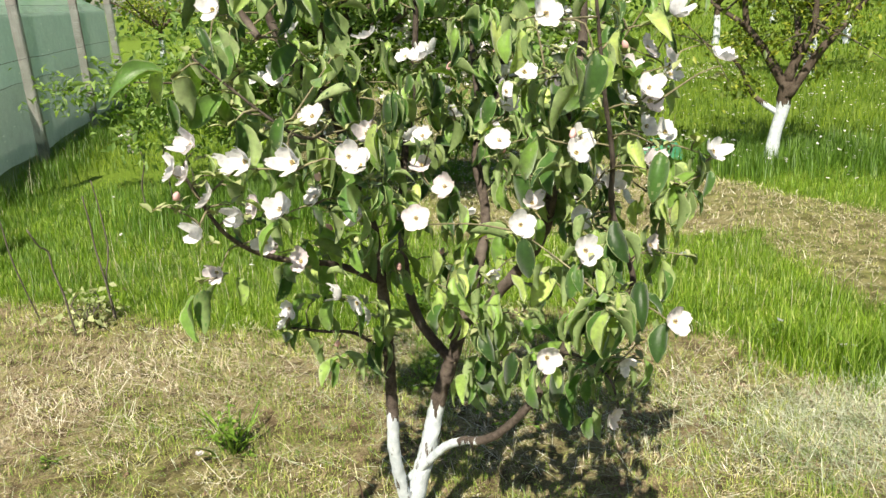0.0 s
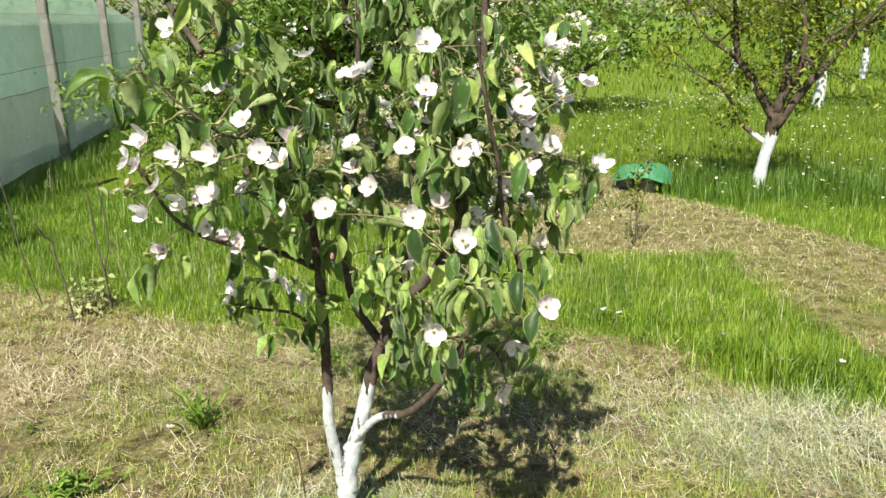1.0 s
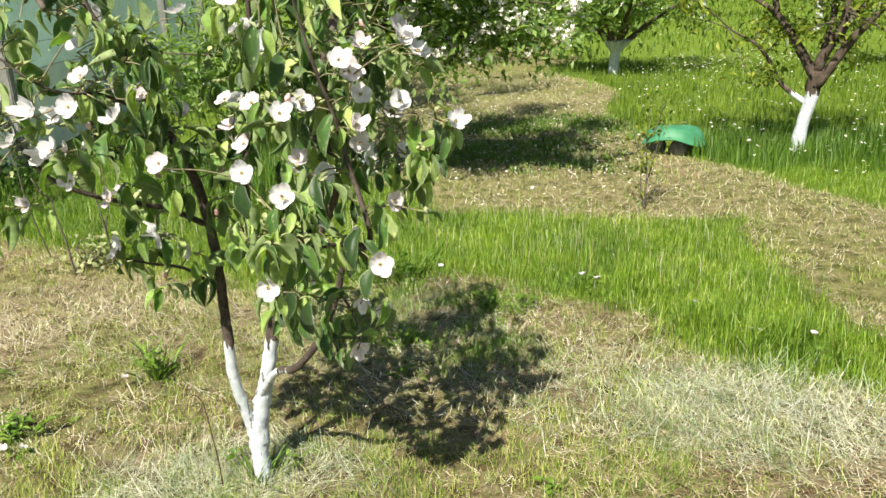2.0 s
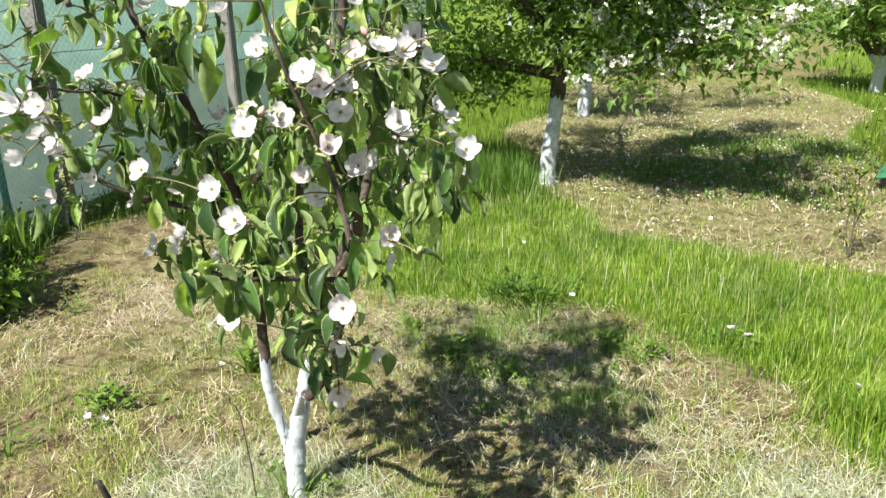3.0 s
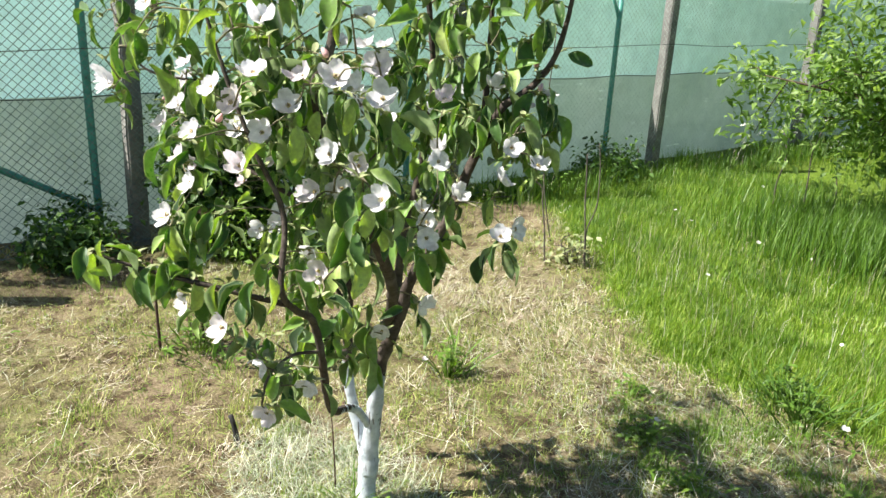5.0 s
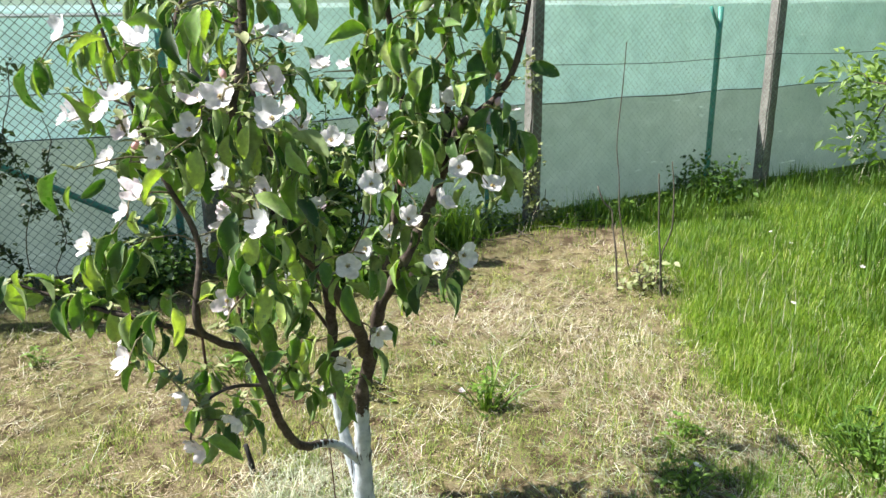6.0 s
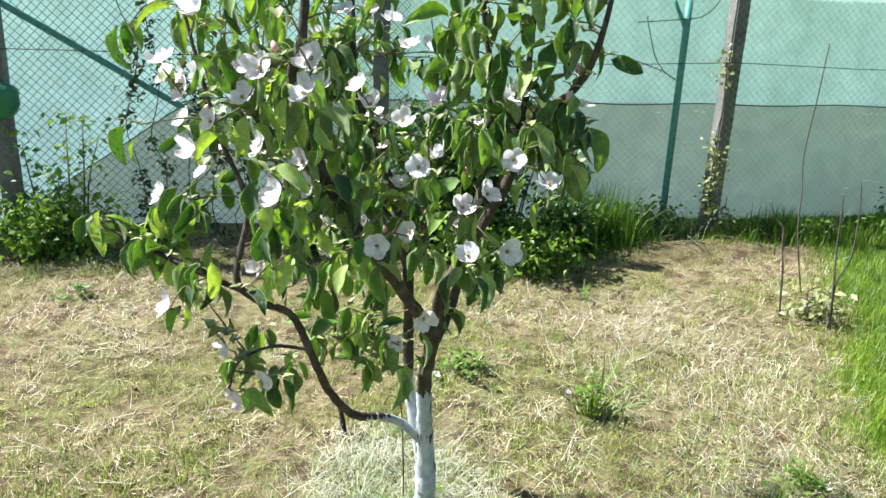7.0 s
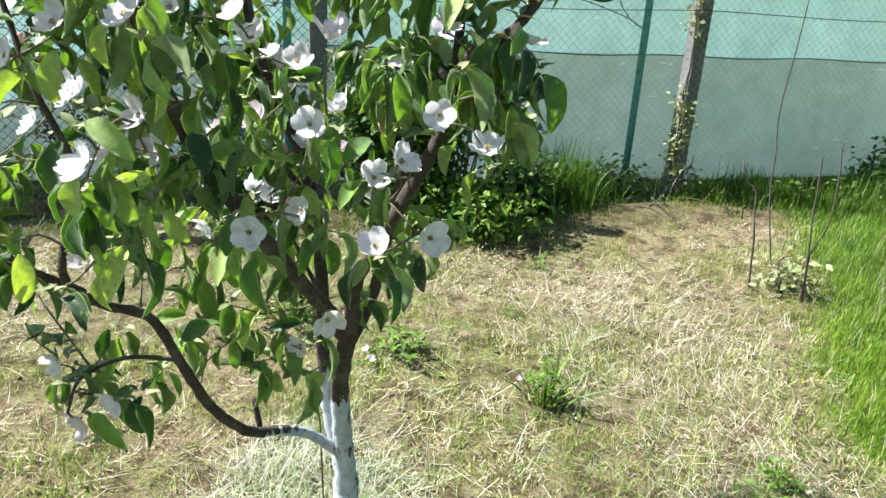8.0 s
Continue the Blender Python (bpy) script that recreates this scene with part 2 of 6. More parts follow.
def film_material(name, low, high, share, glow, dimmed=None):
    """A translucent film, wrinkled and stained; dimmed: its colours at the far end, darkened to paint in its dimness at
    a slant.
    """
    m, nt, b = material(name, 0.35)
    n = noise_node(nt, 1.3, 5, 0.6)
    c = ramp(nt, n.outputs[0], [(0.3, low), (0.7, high)]).outputs[0]
    # how dim the film looks at a low angle is put into its far colour
    if dimmed:
        far = ramp(nt, n.outputs[0], [(0.3, dimmed[0]), (0.7, dimmed[1])]).outputs[0]
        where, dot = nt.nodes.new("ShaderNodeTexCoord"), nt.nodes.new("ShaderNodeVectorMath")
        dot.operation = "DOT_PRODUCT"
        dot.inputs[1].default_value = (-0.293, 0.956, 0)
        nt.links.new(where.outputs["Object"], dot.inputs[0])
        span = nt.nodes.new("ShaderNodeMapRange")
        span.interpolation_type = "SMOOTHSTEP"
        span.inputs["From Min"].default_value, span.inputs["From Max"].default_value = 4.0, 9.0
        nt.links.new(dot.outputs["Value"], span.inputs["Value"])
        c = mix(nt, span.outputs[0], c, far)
    n2 = noise_node(nt, 7, 4)
    v = ramp(nt, n2.outputs[0], [(0.3, (0.86, 0.86, 0.86)), (0.7, (1.08, 1.08, 1.08))])
    col = mix(nt, 1.0, c, v.outputs[0], "MULTIPLY")
    nt.links.new(col, b.inputs["Base Color"])
    # dried drips and scratches that run slantwise over the sheet
    mp, tc, n3 = nt.nodes.new("ShaderNodeMapping"), nt.nodes.new("ShaderNodeTexCoord"), nt.nodes.new("ShaderNodeTexNoise")
    mp.inputs["Rotation"].default_value, mp.inputs["Scale"].default_value = (0.6, 0.5, 0.2), (5, 5, 30)
    nt.links.new(tc.outputs["Object"], mp.inputs["Vector"])
    nt.links.new(mp.outputs[0], n3.inputs["Vector"])
    n3.inputs["Scale"].default_value, n3.inputs["Detail"].default_value = 1.0, 3.0
    marks = ramp(nt, n3.outputs[0], [(0.68, (0, 0, 0)), (0.76, (0.55, 0.55, 0.55))])
    col = mix(nt, marks.outputs[0], col, (0.80, 0.86, 0.84))
    nt.links.new(col, b.inputs["Base Color"])
    bump(nt, b, n2.outputs[0], 0.25, 0.03)
    through_light(nt, b, mix(nt, 1.0, col, glow, "MULTIPLY"), share)
    return m


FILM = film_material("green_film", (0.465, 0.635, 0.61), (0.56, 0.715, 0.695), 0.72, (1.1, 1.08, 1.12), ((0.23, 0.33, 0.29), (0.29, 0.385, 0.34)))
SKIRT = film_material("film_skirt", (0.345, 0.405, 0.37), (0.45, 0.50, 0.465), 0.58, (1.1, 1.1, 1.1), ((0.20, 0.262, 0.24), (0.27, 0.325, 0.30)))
END_FILM = film_material("pale_end_film", (0.54, 0.73, 0.77), (0.64, 0.81, 0.85), 0.72, (1.1, 1.1, 1.1))

ROOF_FILM = film_material("clear_roof_film", (0.48, 0.71, 0.66), (0.58, 0.78, 0.73), 0.7, (1.1, 1.1, 1.1))
nt = ROOF_FILM.node_tree
clear, both, out = nt.nodes.new("ShaderNodeBsdfTransparent"), nt.nodes.new("ShaderNodeMixShader"), nt.nodes["Material Output"]
clear.inputs[0].default_value, both.inputs[0].default_value = (0.88, 0.97, 0.95, 1), 0.3
nt.links.new(out.inputs[0].links[0].from_socket, both.inputs[1])
nt.links.new(clear.outputs[0], both.inputs[2])
nt.links.new(both.outputs[0], out.inputs[0])

PLASTIC, nt, b = material("green_plastic", 0.6)
c = ramp(nt, noise_node(nt, 8, 4).outputs[0], [(0.3, (0.024, 0.14, 0.065)), (0.7, (0.05, 0.215, 0.11))])
nt.links.new(c.outputs[0], b.inputs["Base Color"])

GROUND, nt, b = material("garden_ground", 0.95, spec=0.15)
n1, n2, n3 = noise_node(nt, 1.1, 6, 0.65), noise_node(nt, 14, 6, 0.7), noise_node(nt, 130, 5, 0.75)
soil = ramp(nt, n3.outputs[0], [(0.3, (0.06, 0.040, 0.026)), (0.46, (0.24, 0.165, 0.110)), (0.64, (0.48, 0.375, 0.265))])
tuft = ramp(nt, n2.outputs[0], [(0.35, (0.065, 0.105, 0.015)), (0.65, (0.22, 0.25, 0.055))])
f = ramp(nt, n1.outputs[0], [(0.38, (0.12, 0.12, 0.12)), (0.68, (0.65, 0.65, 0.65))])
spots = ramp(nt, noise_node(nt, 9, 5, 0.7).outputs[0], [(0.40, (0.42, 0.38, 0.36)), (0.56, (1.0, 1.0, 1.0))])
near = mix(nt, 1.0, mix(nt, f.outputs[0], soil.outputs[0], tuft.outputs[0]), spots.outputs[0], "MULTIPLY")
att = nt.nodes.new("ShaderNodeVertexColor")
att.layer_name = "turf"
turf = ramp(nt, n2.outputs[0], [(0.3, (0.07, 0.125, 0.011)), (0.6, (0.13, 0.21, 0.016)), (0.8, (0.21, 0.28, 0.04))])
nt.links.new(mix(nt, att.outputs[0], near, turf.outputs[0]), b.inputs["Base Color"])
bump(nt, b, n3.outputs[0], 0.8, 0.02)


# ---------------------------------------------------------------- mesh helpers
def mesh_from(name, verts, faces, mats, index=None, smooth=False):
    me = bpy.data.meshes.new(name)
    me.from_pydata([tuple(v) for v in verts], [], faces)
    for m in mats:
        me.materials.append(m)
    if index is not None:
        me.polygons.foreach_set("material_index", index)
    me.polygons.foreach_set("use_smooth", [smooth] * len(me.polygons))
    me.update()
    return me


def from_bm(name, bm, mats, smooth=True):
    me = bpy.data.meshes.new(name)
    bm.normal_update()
    bm.to_mesh(me)
    bm.free()
    for m in mats:
        me.materials.append(m)
    me.polygons.foreach_set("use_smooth", [smooth] * len(me.polygons))
    return me


def part(name, me, parent, label="", kind=""):
    ob = new(name, me)
    ob.parent = parent
    return tagged(ob, label, kind=kind)


def thing(name, label, category, group="", at=(0, 0, 0), kind=""):
    ob = new(name)
    ob.location = at
    ob.empty_display_size = 0.1
    return tagged(ob, label, category, group, kind)


def smooth_line(pts, radii, step=0.02):
    """Catmull-Rom through the points: finer points and radii."""
    P = [Vector(p) for p in pts]
    P = [P[0] * 2 - P[1], *P, P[-1] * 2 - P[-2]]
    out, rad = [], []
    for i in range(1, len(P) - 2):
        n = max(2, int((P[i + 1] - P[i]).length / step))
        for k in range(n):
            t = k / n
            a, b_, c_, d_ = P[i - 1], P[i], P[i + 1], P[i + 2]
            out.append(0.5 * (2 * b_ + (c_ - a) * t + (2 * a - 5 * b_ + 4 * c_ - d_) * t * t + (3 * b_ - a - 3 * c_ + d_) * t**3))
            rad.append(radii[i - 1] * (1 - t) + radii[i] * t)
    out.append(P[-2])
    rad.append(radii[-1])
    return out, rad


def tube_data(pts, radii, sides=8, rough=0.0, verts=None, faces=None):
    """A tapered tube along a line, appended to the lists; its ends are closed."""
    verts, faces = ([] if verts is None else verts), ([] if faces is None else faces)
    start = len(verts)
    side = Vector((0, 0, 1)).cross(pts[1] - pts[0])
    side = side.normalized() if side.length > 1e-4 else Vector((1, 0, 0))
    for i, (p, r) in enumerate(zip(pts, radii)):
        ahead = (pts[min(i + 1, len(pts) - 1)] - pts[max(i - 1, 0)]).normalized()
        side = (side - ahead * side.dot(ahead)).normalized()
        up = ahead.cross(side)
        for k in range(sides):
            a = 2 * math.pi * k / sides
            d = side * math.cos(a) + up * math.sin(a)
            rr = r * (1 + rough * noise.noise((p + d * r) * 45)) if rough else r
            verts.append(p + d * rr)
    n = len(pts)
    for i in range(n - 1):
        for k in range(sides):
            a, b_ = start + i * sides + k, start + i * sides + (k + 1) % sides
            faces.append((a, b_, b_ + sides, a + sides))
    faces.append(tuple(start + k for k in range(sides))[::-1])
    faces.append(tuple(start + (n - 1) * sides + k for k in range(sides)))
    return verts, faces


def tube(name, pts, radii, mat, sides=8, rough=0.0, step=0.02):
    line, rad = smooth_line(pts, radii, step)
    v, f_ = tube_data(line, rad, sides, rough)
    return mesh_from(name, v, f_, [mat], smooth=True)


def box_mesh(name, sx, sy, sz, mat, bevel=0.008, cuts=0, jitter=0.0):
    """A bevelled block standing on its base."""
    bm = bmesh.new()
    bmesh.ops.create_cube(bm, size=1)
    bmesh.ops.scale(bm, vec=(sx, sy, sz), verts=bm.verts)
    bmesh.ops.translate(bm, vec=(0, 0, sz / 2), verts=bm.verts)
    if cuts:
        up = [e for e in bm.edges if abs(e.verts[0].co.z - e.verts[1].co.z) > sz / 2]
        bmesh.ops.subdivide_edges(bm, edges=up, cuts=cuts, use_grid_fill=True)
    bmesh.ops.bevel(bm, geom=[e for e in bm.edges if abs(e.calc_face_angle(0)) > 0.5], offset=bevel, segments=2, affect="EDGES")
    for v in bm.verts:
        v.co += Vector([noise.noise(v.co * 9 + Vector((k * 7.0, 0, 0))) for k in range(3)]) * jitter
    return from_bm(name, bm, [mat], False)


def blades(name, xy, z, length, width, yaw, lean, bend, mat, label, category="grass", lying=False, chip=False):
    """Many thin blades in one mesh: each a tapered, bent strip of a quad and a tip."""
    n = len(xy)
    side = np.stack([np.cos(yaw), np.sin(yaw), 0 * yaw], 1)
    fore = np.stack([-np.sin(yaw), np.cos(yaw), 0 * yaw], 1)
    base = np.column_stack([xy, z])
    up = np.array([0, 0, 1.0])
    mid = base + fore * (length * 0.5 * np.sin(lean))[:, None] + up * (length * 0.5 * np.cos(lean))[:, None]
    l2 = lean + bend
    tip = mid + fore * (length * 0.5 * np.sin(l2))[:, None] + up * (length * 0.5 * np.cos(l2))[:, None]
    w = (side * width[:, None]) / 2
    if chip:
        verts = np.stack([base - w, base + w, tip + w * 0.6, tip - w * 0.6], 1).reshape(-1, 3)
        k = 4
        loops, sizes = np.arange(4), np.array([4])
    elif lying:
        verts = np.stack([base - w, base + w, mid + w, mid - w, tip + w * 0.8, tip - w * 0.8], 1).reshape(-1, 3)
        k = 6
        loops = np.array([0, 1, 2, 3, 3, 2, 4, 5])
        sizes = np.array([4, 4])
    else:
        verts = np.stack([base - w, base + w, mid + w * 0.8, mid - w * 0.8, tip], 1).reshape(-1, 3)
        k = 5
        loops = np.array([0, 1, 2, 3, 3, 2, 4])
        sizes = np.array([4, 3])
    idx = (loops[None] + k * np.arange(n)[:, None]).ravel()
    tot = np.tile(sizes, n)
    me = bpy.data.meshes.new(name)
    me.vertices.add(n * k)
    me.vertices.foreach_set("co", verts.astype(np.float32).ravel())
    me.loops.add(len(idx))
    me.loops.foreach_set("vertex_index", idx.astype(np.int32))
    me.polygons.add(len(tot))
    me.polygons.foreach_set("loop_start", np.r_[0, np.cumsum(tot)[:-1]].astype(np.int32))
    me.materials.append(mat)
    me.update(calc_edges=True)
    return tagged(new(name, me), label, category, kind="stuff")


# ---------------------------------------------------------------- plan of the ground
EDGE_X = [-9, -4.4, -3.1, -2.1, -1.6, -1.26, -0.9, -0.48, -0.1, 0.2, 0.75, 1.2, 1.44, 1.78, 2.14, 3.5, 9]
EDGE_Y = [4.4, 4.4, 4.18, 4.0, 3.86, 3.68, 3.62, 3.78, 3.8, 3.95, 3.75, 3.55, 3.13, 2.96, 2.9, 2.6, 2.0]
FENCE0, FENCE_DIR, FENCE_OUT = Vector((-3.0, 1.13, 0)), Vector((-0.293, 0.956, 0)), Vector((-0.956, -0.293, 0))


def wobble(x, y, f_=2.3, a=0.10):
    return a * (np.sin(x * f_ + 1.3 * np.sin(y * f_ * 0.8)) + np.cos(y * f_ * 1.3 + 2 * x))


def fence_gap(x, y):
    """Metres from the fence, counted to the garden's side."""
    return (x + 3.0) * 0.956 + (y - 1.13) * 0.293


def mown_far(x, y):
    """The mown alley beyond the first strip of tall grass."""
    left = np.interp(y, [5.0, 5.6, 6.0, 7.0, 9.0, 14.0, 40.0], [-0.1, -0.3, -1.0, -1.7, -2.9, -4.0, -8.0])
    right = np.interp(y, [2.6, 3.2, 3.5, 4.1, 5.2, 5.4, 6.7, 7.4, 8.5, 10.2, 13.0, 14.0, 40.0], [9, 9, 9, 9, 5.0, 2.9, 2.15, 1.15, 1.0, 0.9, 0.2, -0.3, -2.0])
    low = np.interp(x + 1.6 * wobble(y, x, 3.3, 0.07), [-0.2, 1.95, 1.97, 2.0, 2.25, 4.0, 9.0], [5.15, 5.25, 4.6, 3.5, 3.2, 2.9, 2.4])
    return (y > low + wobble(x, y, 3, 0.06)) & (x > left + wobble(y, x, 2, 0.12)) & (x < right + wobble(y, x, 1.7, 0.12))


def tall(x, y):
    """Where the grass stands uncut."""
    beyond = y > np.interp(x, EDGE_X, EDGE_Y) + wobble(x, y, 5, 0.05)
    strip = (fence_gap(x, y) < 0.22 + wobble(x, y, 4, 0.08)) & (y > 1.9)
    return (beyond & ~mown_far(x, y)) | strip


def ground_z(x, y):
    return 0.012 * np.sin(x * 1.9 + 0.4) * np.cos(y * 1.6) + 0.008 * np.sin(x * 5.1 + y * 3.7)


def scatter(n, x0, x1, y0, y1, keep):
    x, y = rng.uniform(x0, x1, n), rng.uniform(y0, y1, n)
    inside = np.minimum(np.minimum(x - x0, x1 - x), np.minimum(y - y0, y1 - y))
    k = keep(x, y) & (fence_gap(x, y) > -0.3) & (rng.uniform(0, 0.9, n) < np.maximum(inside, 0.05))
    return np.column_stack([x[k], y[k]])


# ground: one sheet, finer round the tree
gx = np.concatenate([np.linspace(-300, -12, 14), np.linspace(-10, 10, 161), np.linspace(12, 300, 14)])
gy = np.concatenate([np.linspace(-300, -8, 14), np.linspace(-6, 16, 177), np.linspace(18, 300, 14)])
GX, GY = np.meshgrid(gx, gy)
near_w = np.clip((12 - np.hypot(GX, GY - 4)) / 4, 0, 1)
GZ = ground_z(GX, GY) * near_w
nx, ny = len(gx), len(gy)
quads = [(j * nx + i, j * nx + i + 1, (j + 1) * nx + i + 1, (j + 1) * nx + i) for j in range(ny - 1) for i in range(nx - 1)]
gme = mesh_from("ground", np.column_stack([GX.ravel(), GY.ravel(), GZ.ravel()]), quads, [GROUND], smooth=True)
vc = gme.color_attributes.new("turf", "FLOAT_COLOR", "POINT")
tv = (tall(GX.ravel(), GY.ravel()) | (GY.ravel() > 20)).astype(float) * 0.9
off = np.clip(np.maximum(np.maximum(GX.ravel() - 2.0, -0.6 - GY.ravel()), np.where(GY.ravel() < 3, -3.0 - GX.ravel(), -9.0)) / 1.5 + wobble(GX.ravel(), GY.ravel(), 3, 0.25), 0, 1)
tv = np.where(mown_far(GX.ravel(), GY.ravel()) & (GY.ravel() > 3.5), 0.2, tv)
tv = np.where((GY.ravel() < 3.5), np.maximum(tv, 0.6 * off), tv)
vc.data.foreach_set("color", np.column_stack([tv, tv, tv, np.ones_like(tv)]).astype(np.float32).ravel())
tagged(new("ground", gme), "mown garden ground with dry clippings and green turf", "ground", kind="structure")


def patchy(x, y, seed, scale=1.0):
    """Smooth uneven patches between about -2 and 2, at several sizes."""
    r = np.random.default_rng(seed)
    out = 0 * x
    for f in (0.9, 1.7, 3.1, 5.3, 8.7, 13.0):
        a, p = r.uniform(0, 2 * np.pi), r.uniform(0, 6.28)
        u, v = x * np.cos(a) + y * np.sin(a), -x * np.sin(a) + y * np.cos(a)
        out = out + np.sin(f * scale * u + p + 1.1 * np.sin(f * scale * 0.7 * v + 2 * p)) * 0.75
    return out


def grow(name, p, lmin, lmax, wmin, wmax, lean, mat, label, bend=0.5):
    n = len(p)
    size = rng.uniform(lmin, lmax, n) * (0.80 + 0.16 * np.clip(patchy(p[:, 0], p[:, 1], 71, 3.0), -2, 2))
    return blades(name, p, ground_z(p[:, 0], p[:, 1]) - 0.004, size, rng.uniform(wmin, wmax, n), rng.uniform(0, 2 * np.pi, n), np.abs(rng.normal(0, lean, n)), rng.uniform(0, bend, n), mat, label)


def edge_soft(x, y):
    return tall(x + rng.normal(0, 0.10, len(x)), y + rng.normal(0, 0.10, len(x)))


def by_fence(x, y):
    """The rank stretch of meadow along the fence."""
    return edge_soft(x, y) & (y > 3.9) & (fence_gap(x, y) + wobble(x, y, 2.1, 0.25) < 2.3) & (rng.uniform(0, 1, len(x)) < 0.55)


grow("rank_meadow", scatter(110000, -5, 0.5, 3.8, 7.5, by_fence), 0.06, 0.125, 0.0022, 0.0055, 0.28, LUSH, "rank deep green meadow grass along the fence", 0.8)
grow("dense_grass", scatter(230000, -3.6, 2.2, 2.8, 5.6, edge_soft), 0.04, 0.085, 0.0020, 0.0046, 0.34, GRASS, "thick short green grass at the meadow's edge", 0.9)
grow("tall_grass", scatter(230000, -5, 4, -1.8, 7.5, edge_soft), 0.055, 0.112, 0.0022, 0.0050, 0.28, GRASS, "dense bright green uncut meadow grass in sunlight", 0.8)


def by_edge(x, y):
    """The ragged taller fringe where the uncut grass meets the mown ground."""
    return edge_soft(x, y) & (patchy(x, y, 83, 2.4) + rng.normal(0, 0.4, len(x)) > 0.3) & (y - np.interp(x, EDGE_X, EDGE_Y) < 0.55)


grow("fringe_grass", scatter(60000, 0.8, 2.4, 2.7, 4.9, by_edge), 0.11, 0.25, 0.0028, 0.0062, 0.22, GRASS, "taller green blades at the ragged edge of the meadow", 0.9)
p = scatter(2600, -3.2, 2.2, 3.4, 6.4, tall)
grow("seed_stalks", p, 0.14, 0.27, 0.0014, 0.0026, 0.22, STRAW, "few pale dry stalks standing in the meadow grass", 0.6)
u = scatter(80000, -5, 3.3, 2.4, 6.8, tall)
n = len(u)
blades("grass_undergrowth", u, ground_z(u[:, 0], u[:, 1]) - 0.004, rng.uniform(0.03, 0.11, n), rng.uniform(0.002, 0.005, n), rng.uniform(0, 2 * np.pi, n), np.abs(rng.normal(0, 0.4, n)), rng.uniform(0, 0.8, n), GRASS, "short dense green blades low in the meadow grass", chip=True)
grow("far_grass", scatter(76000, -8, 9, 7.5, 16, tall), 0.07, 0.20, 0.005, 0.011, 0.30, FAR_GRASS, "dense green uncut grass between the orchard trees")
grow("distant_grass", scatter(24000, -16, 22, 16, 45, tall), 0.14, 0.28, 0.02, 0.05, 0.3, FAR_GRASS, "green grass far back in the orchard")


def not_tall(x, y):
    return ~tall(x, y)


def cover(x, y):
    return not_tall(x, y) & (patchy(x, y, 5) + 0.9 * patchy(x, y, 6, 3.2) + rng.normal(0, 0.35, len(x)) > 0.6)


grow("grass_stubble", scatter(250000, -3.6, 3.2, -1.4, 5.4, cover), 0.02, 0.085, 0.0016, 0.004, 0.75, STUBBLE, "short yellow-green stubble of mown grass")


def yard(x, y):
    return (patchy(x, y, 15, 1.6) + rng.normal(0, 0.5, len(x)) > -0.3)


grow("yard_stubble", np.vstack([scatter(48000, -2.4, 0.6, 0.3, 2.6, yard), scatter(22000, 0.5, 2.6, 1.2, 3.3, cover), scatter(16000, 0.7, 2.6, 1.6, 3.2, yard)]), 0.02, 0.075, 0.0016, 0.0038, 0.7, STUBBLE, "yellow-green stubble growing back before the tree")
grow("alley_stubble", scatter(62000, -5, 5, 4.2, 16, not_tall), 0.02, 0.08, 0.003, 0.007, 0.7, STUBBLE, "short yellow-green stubble in the mown alley")


def outer(x, y):
    return not_tall(x, y) & ~mown_far(x, y) & (np.maximum(np.maximum(x - 2.2, -0.9 - y), -9.0) + wobble(x, y, 3, 0.3) > rng.uniform(0, 1.2, len(x)))


u = scatter(40000, -3, 7.5, -5.5, 3.4, outer)
n = len(u)
blades("lawn_grass", u, ground_z(u[:, 0], u[:, 1]) - 0.004, rng.uniform(0.02, 0.09, n), rng.uniform(0.003, 0.007, n), rng.uniform(0, 2 * np.pi, n), np.abs(rng.normal(0, 0.5, n)), rng.uniform(0, 0.8, n), STUBBLE, "short yellow-green grass of the mown lawn", chip=True)


def swath(p):
    """The way that the mown stalks lie, turning slowly from place to place."""
    return 0.9 + 1.3 * np.sin(1.1 * p[:, 0] + 0.6 * p[:, 1]) + 1.1 * np.sin(2.3 * p[:, 1] - 1.7 * p[:, 0])


def lay(name, p, lmin, lmax, wmin, wmax, zmax, mat, label, chip=False):
    n = len(p)
    return blades(name, p, ground_z(p[:, 0], p[:, 1]) + 0.004 + rng.uniform(0, 1, n) ** 2 * zmax, lmin + (lmax - lmin) * rng.uniform(0, 1, n) ** 2.2, rng.uniform(wmin, wmax, n), swath(p) + rng.normal(0, 1.5, n), rng.normal(1.40, 0.30 if chip else 0.17, n), rng.normal(0, 0.35, n), mat, label, "hay", True, chip)


def drift(x, y):
    return not_tall(x, y) & (patchy(x, y, 9) + 0.9 * patchy(x, y, 33, 2.6) + rng.normal(0, 0.6, len(x)) > -0.45 + 1.5 * np.clip((-0.25 - x) / 0.8, 0, 1) * np.clip((2.4 - y) / 0.6, 0, 1))


lay("dry_hay", scatter(17000, -3.6, 3.2, -1.4, 5.4, drift), 0.035, 0.18, 0.0009, 0.0025, 0.035, STRAW, "scattered dry pale hay lying on the mown ground")
lay("chaff", scatter(120000, -3.3, 2.9, -1.2, 4.3, drift), 0.010, 0.075, 0.0013, 0.0036, 0.022, CHAFF, "fine dry chaff and clippings on the mown ground", True)
lay("green_clippings", scatter(65000, -3.3, 2.9, -1.2, 4.3, not_tall), 0.010, 0.06, 0.0016, 0.0034, 0.025, STUBBLE, "yellow-green clippings on the mown ground", True)
lay("alley_hay", scatter(110000, -5, 5, 4.2, 14, not_tall), 0.015, 0.08, 0.002, 0.0045, 0.02, STRAW, "dry hay lying in the mown alley", True)


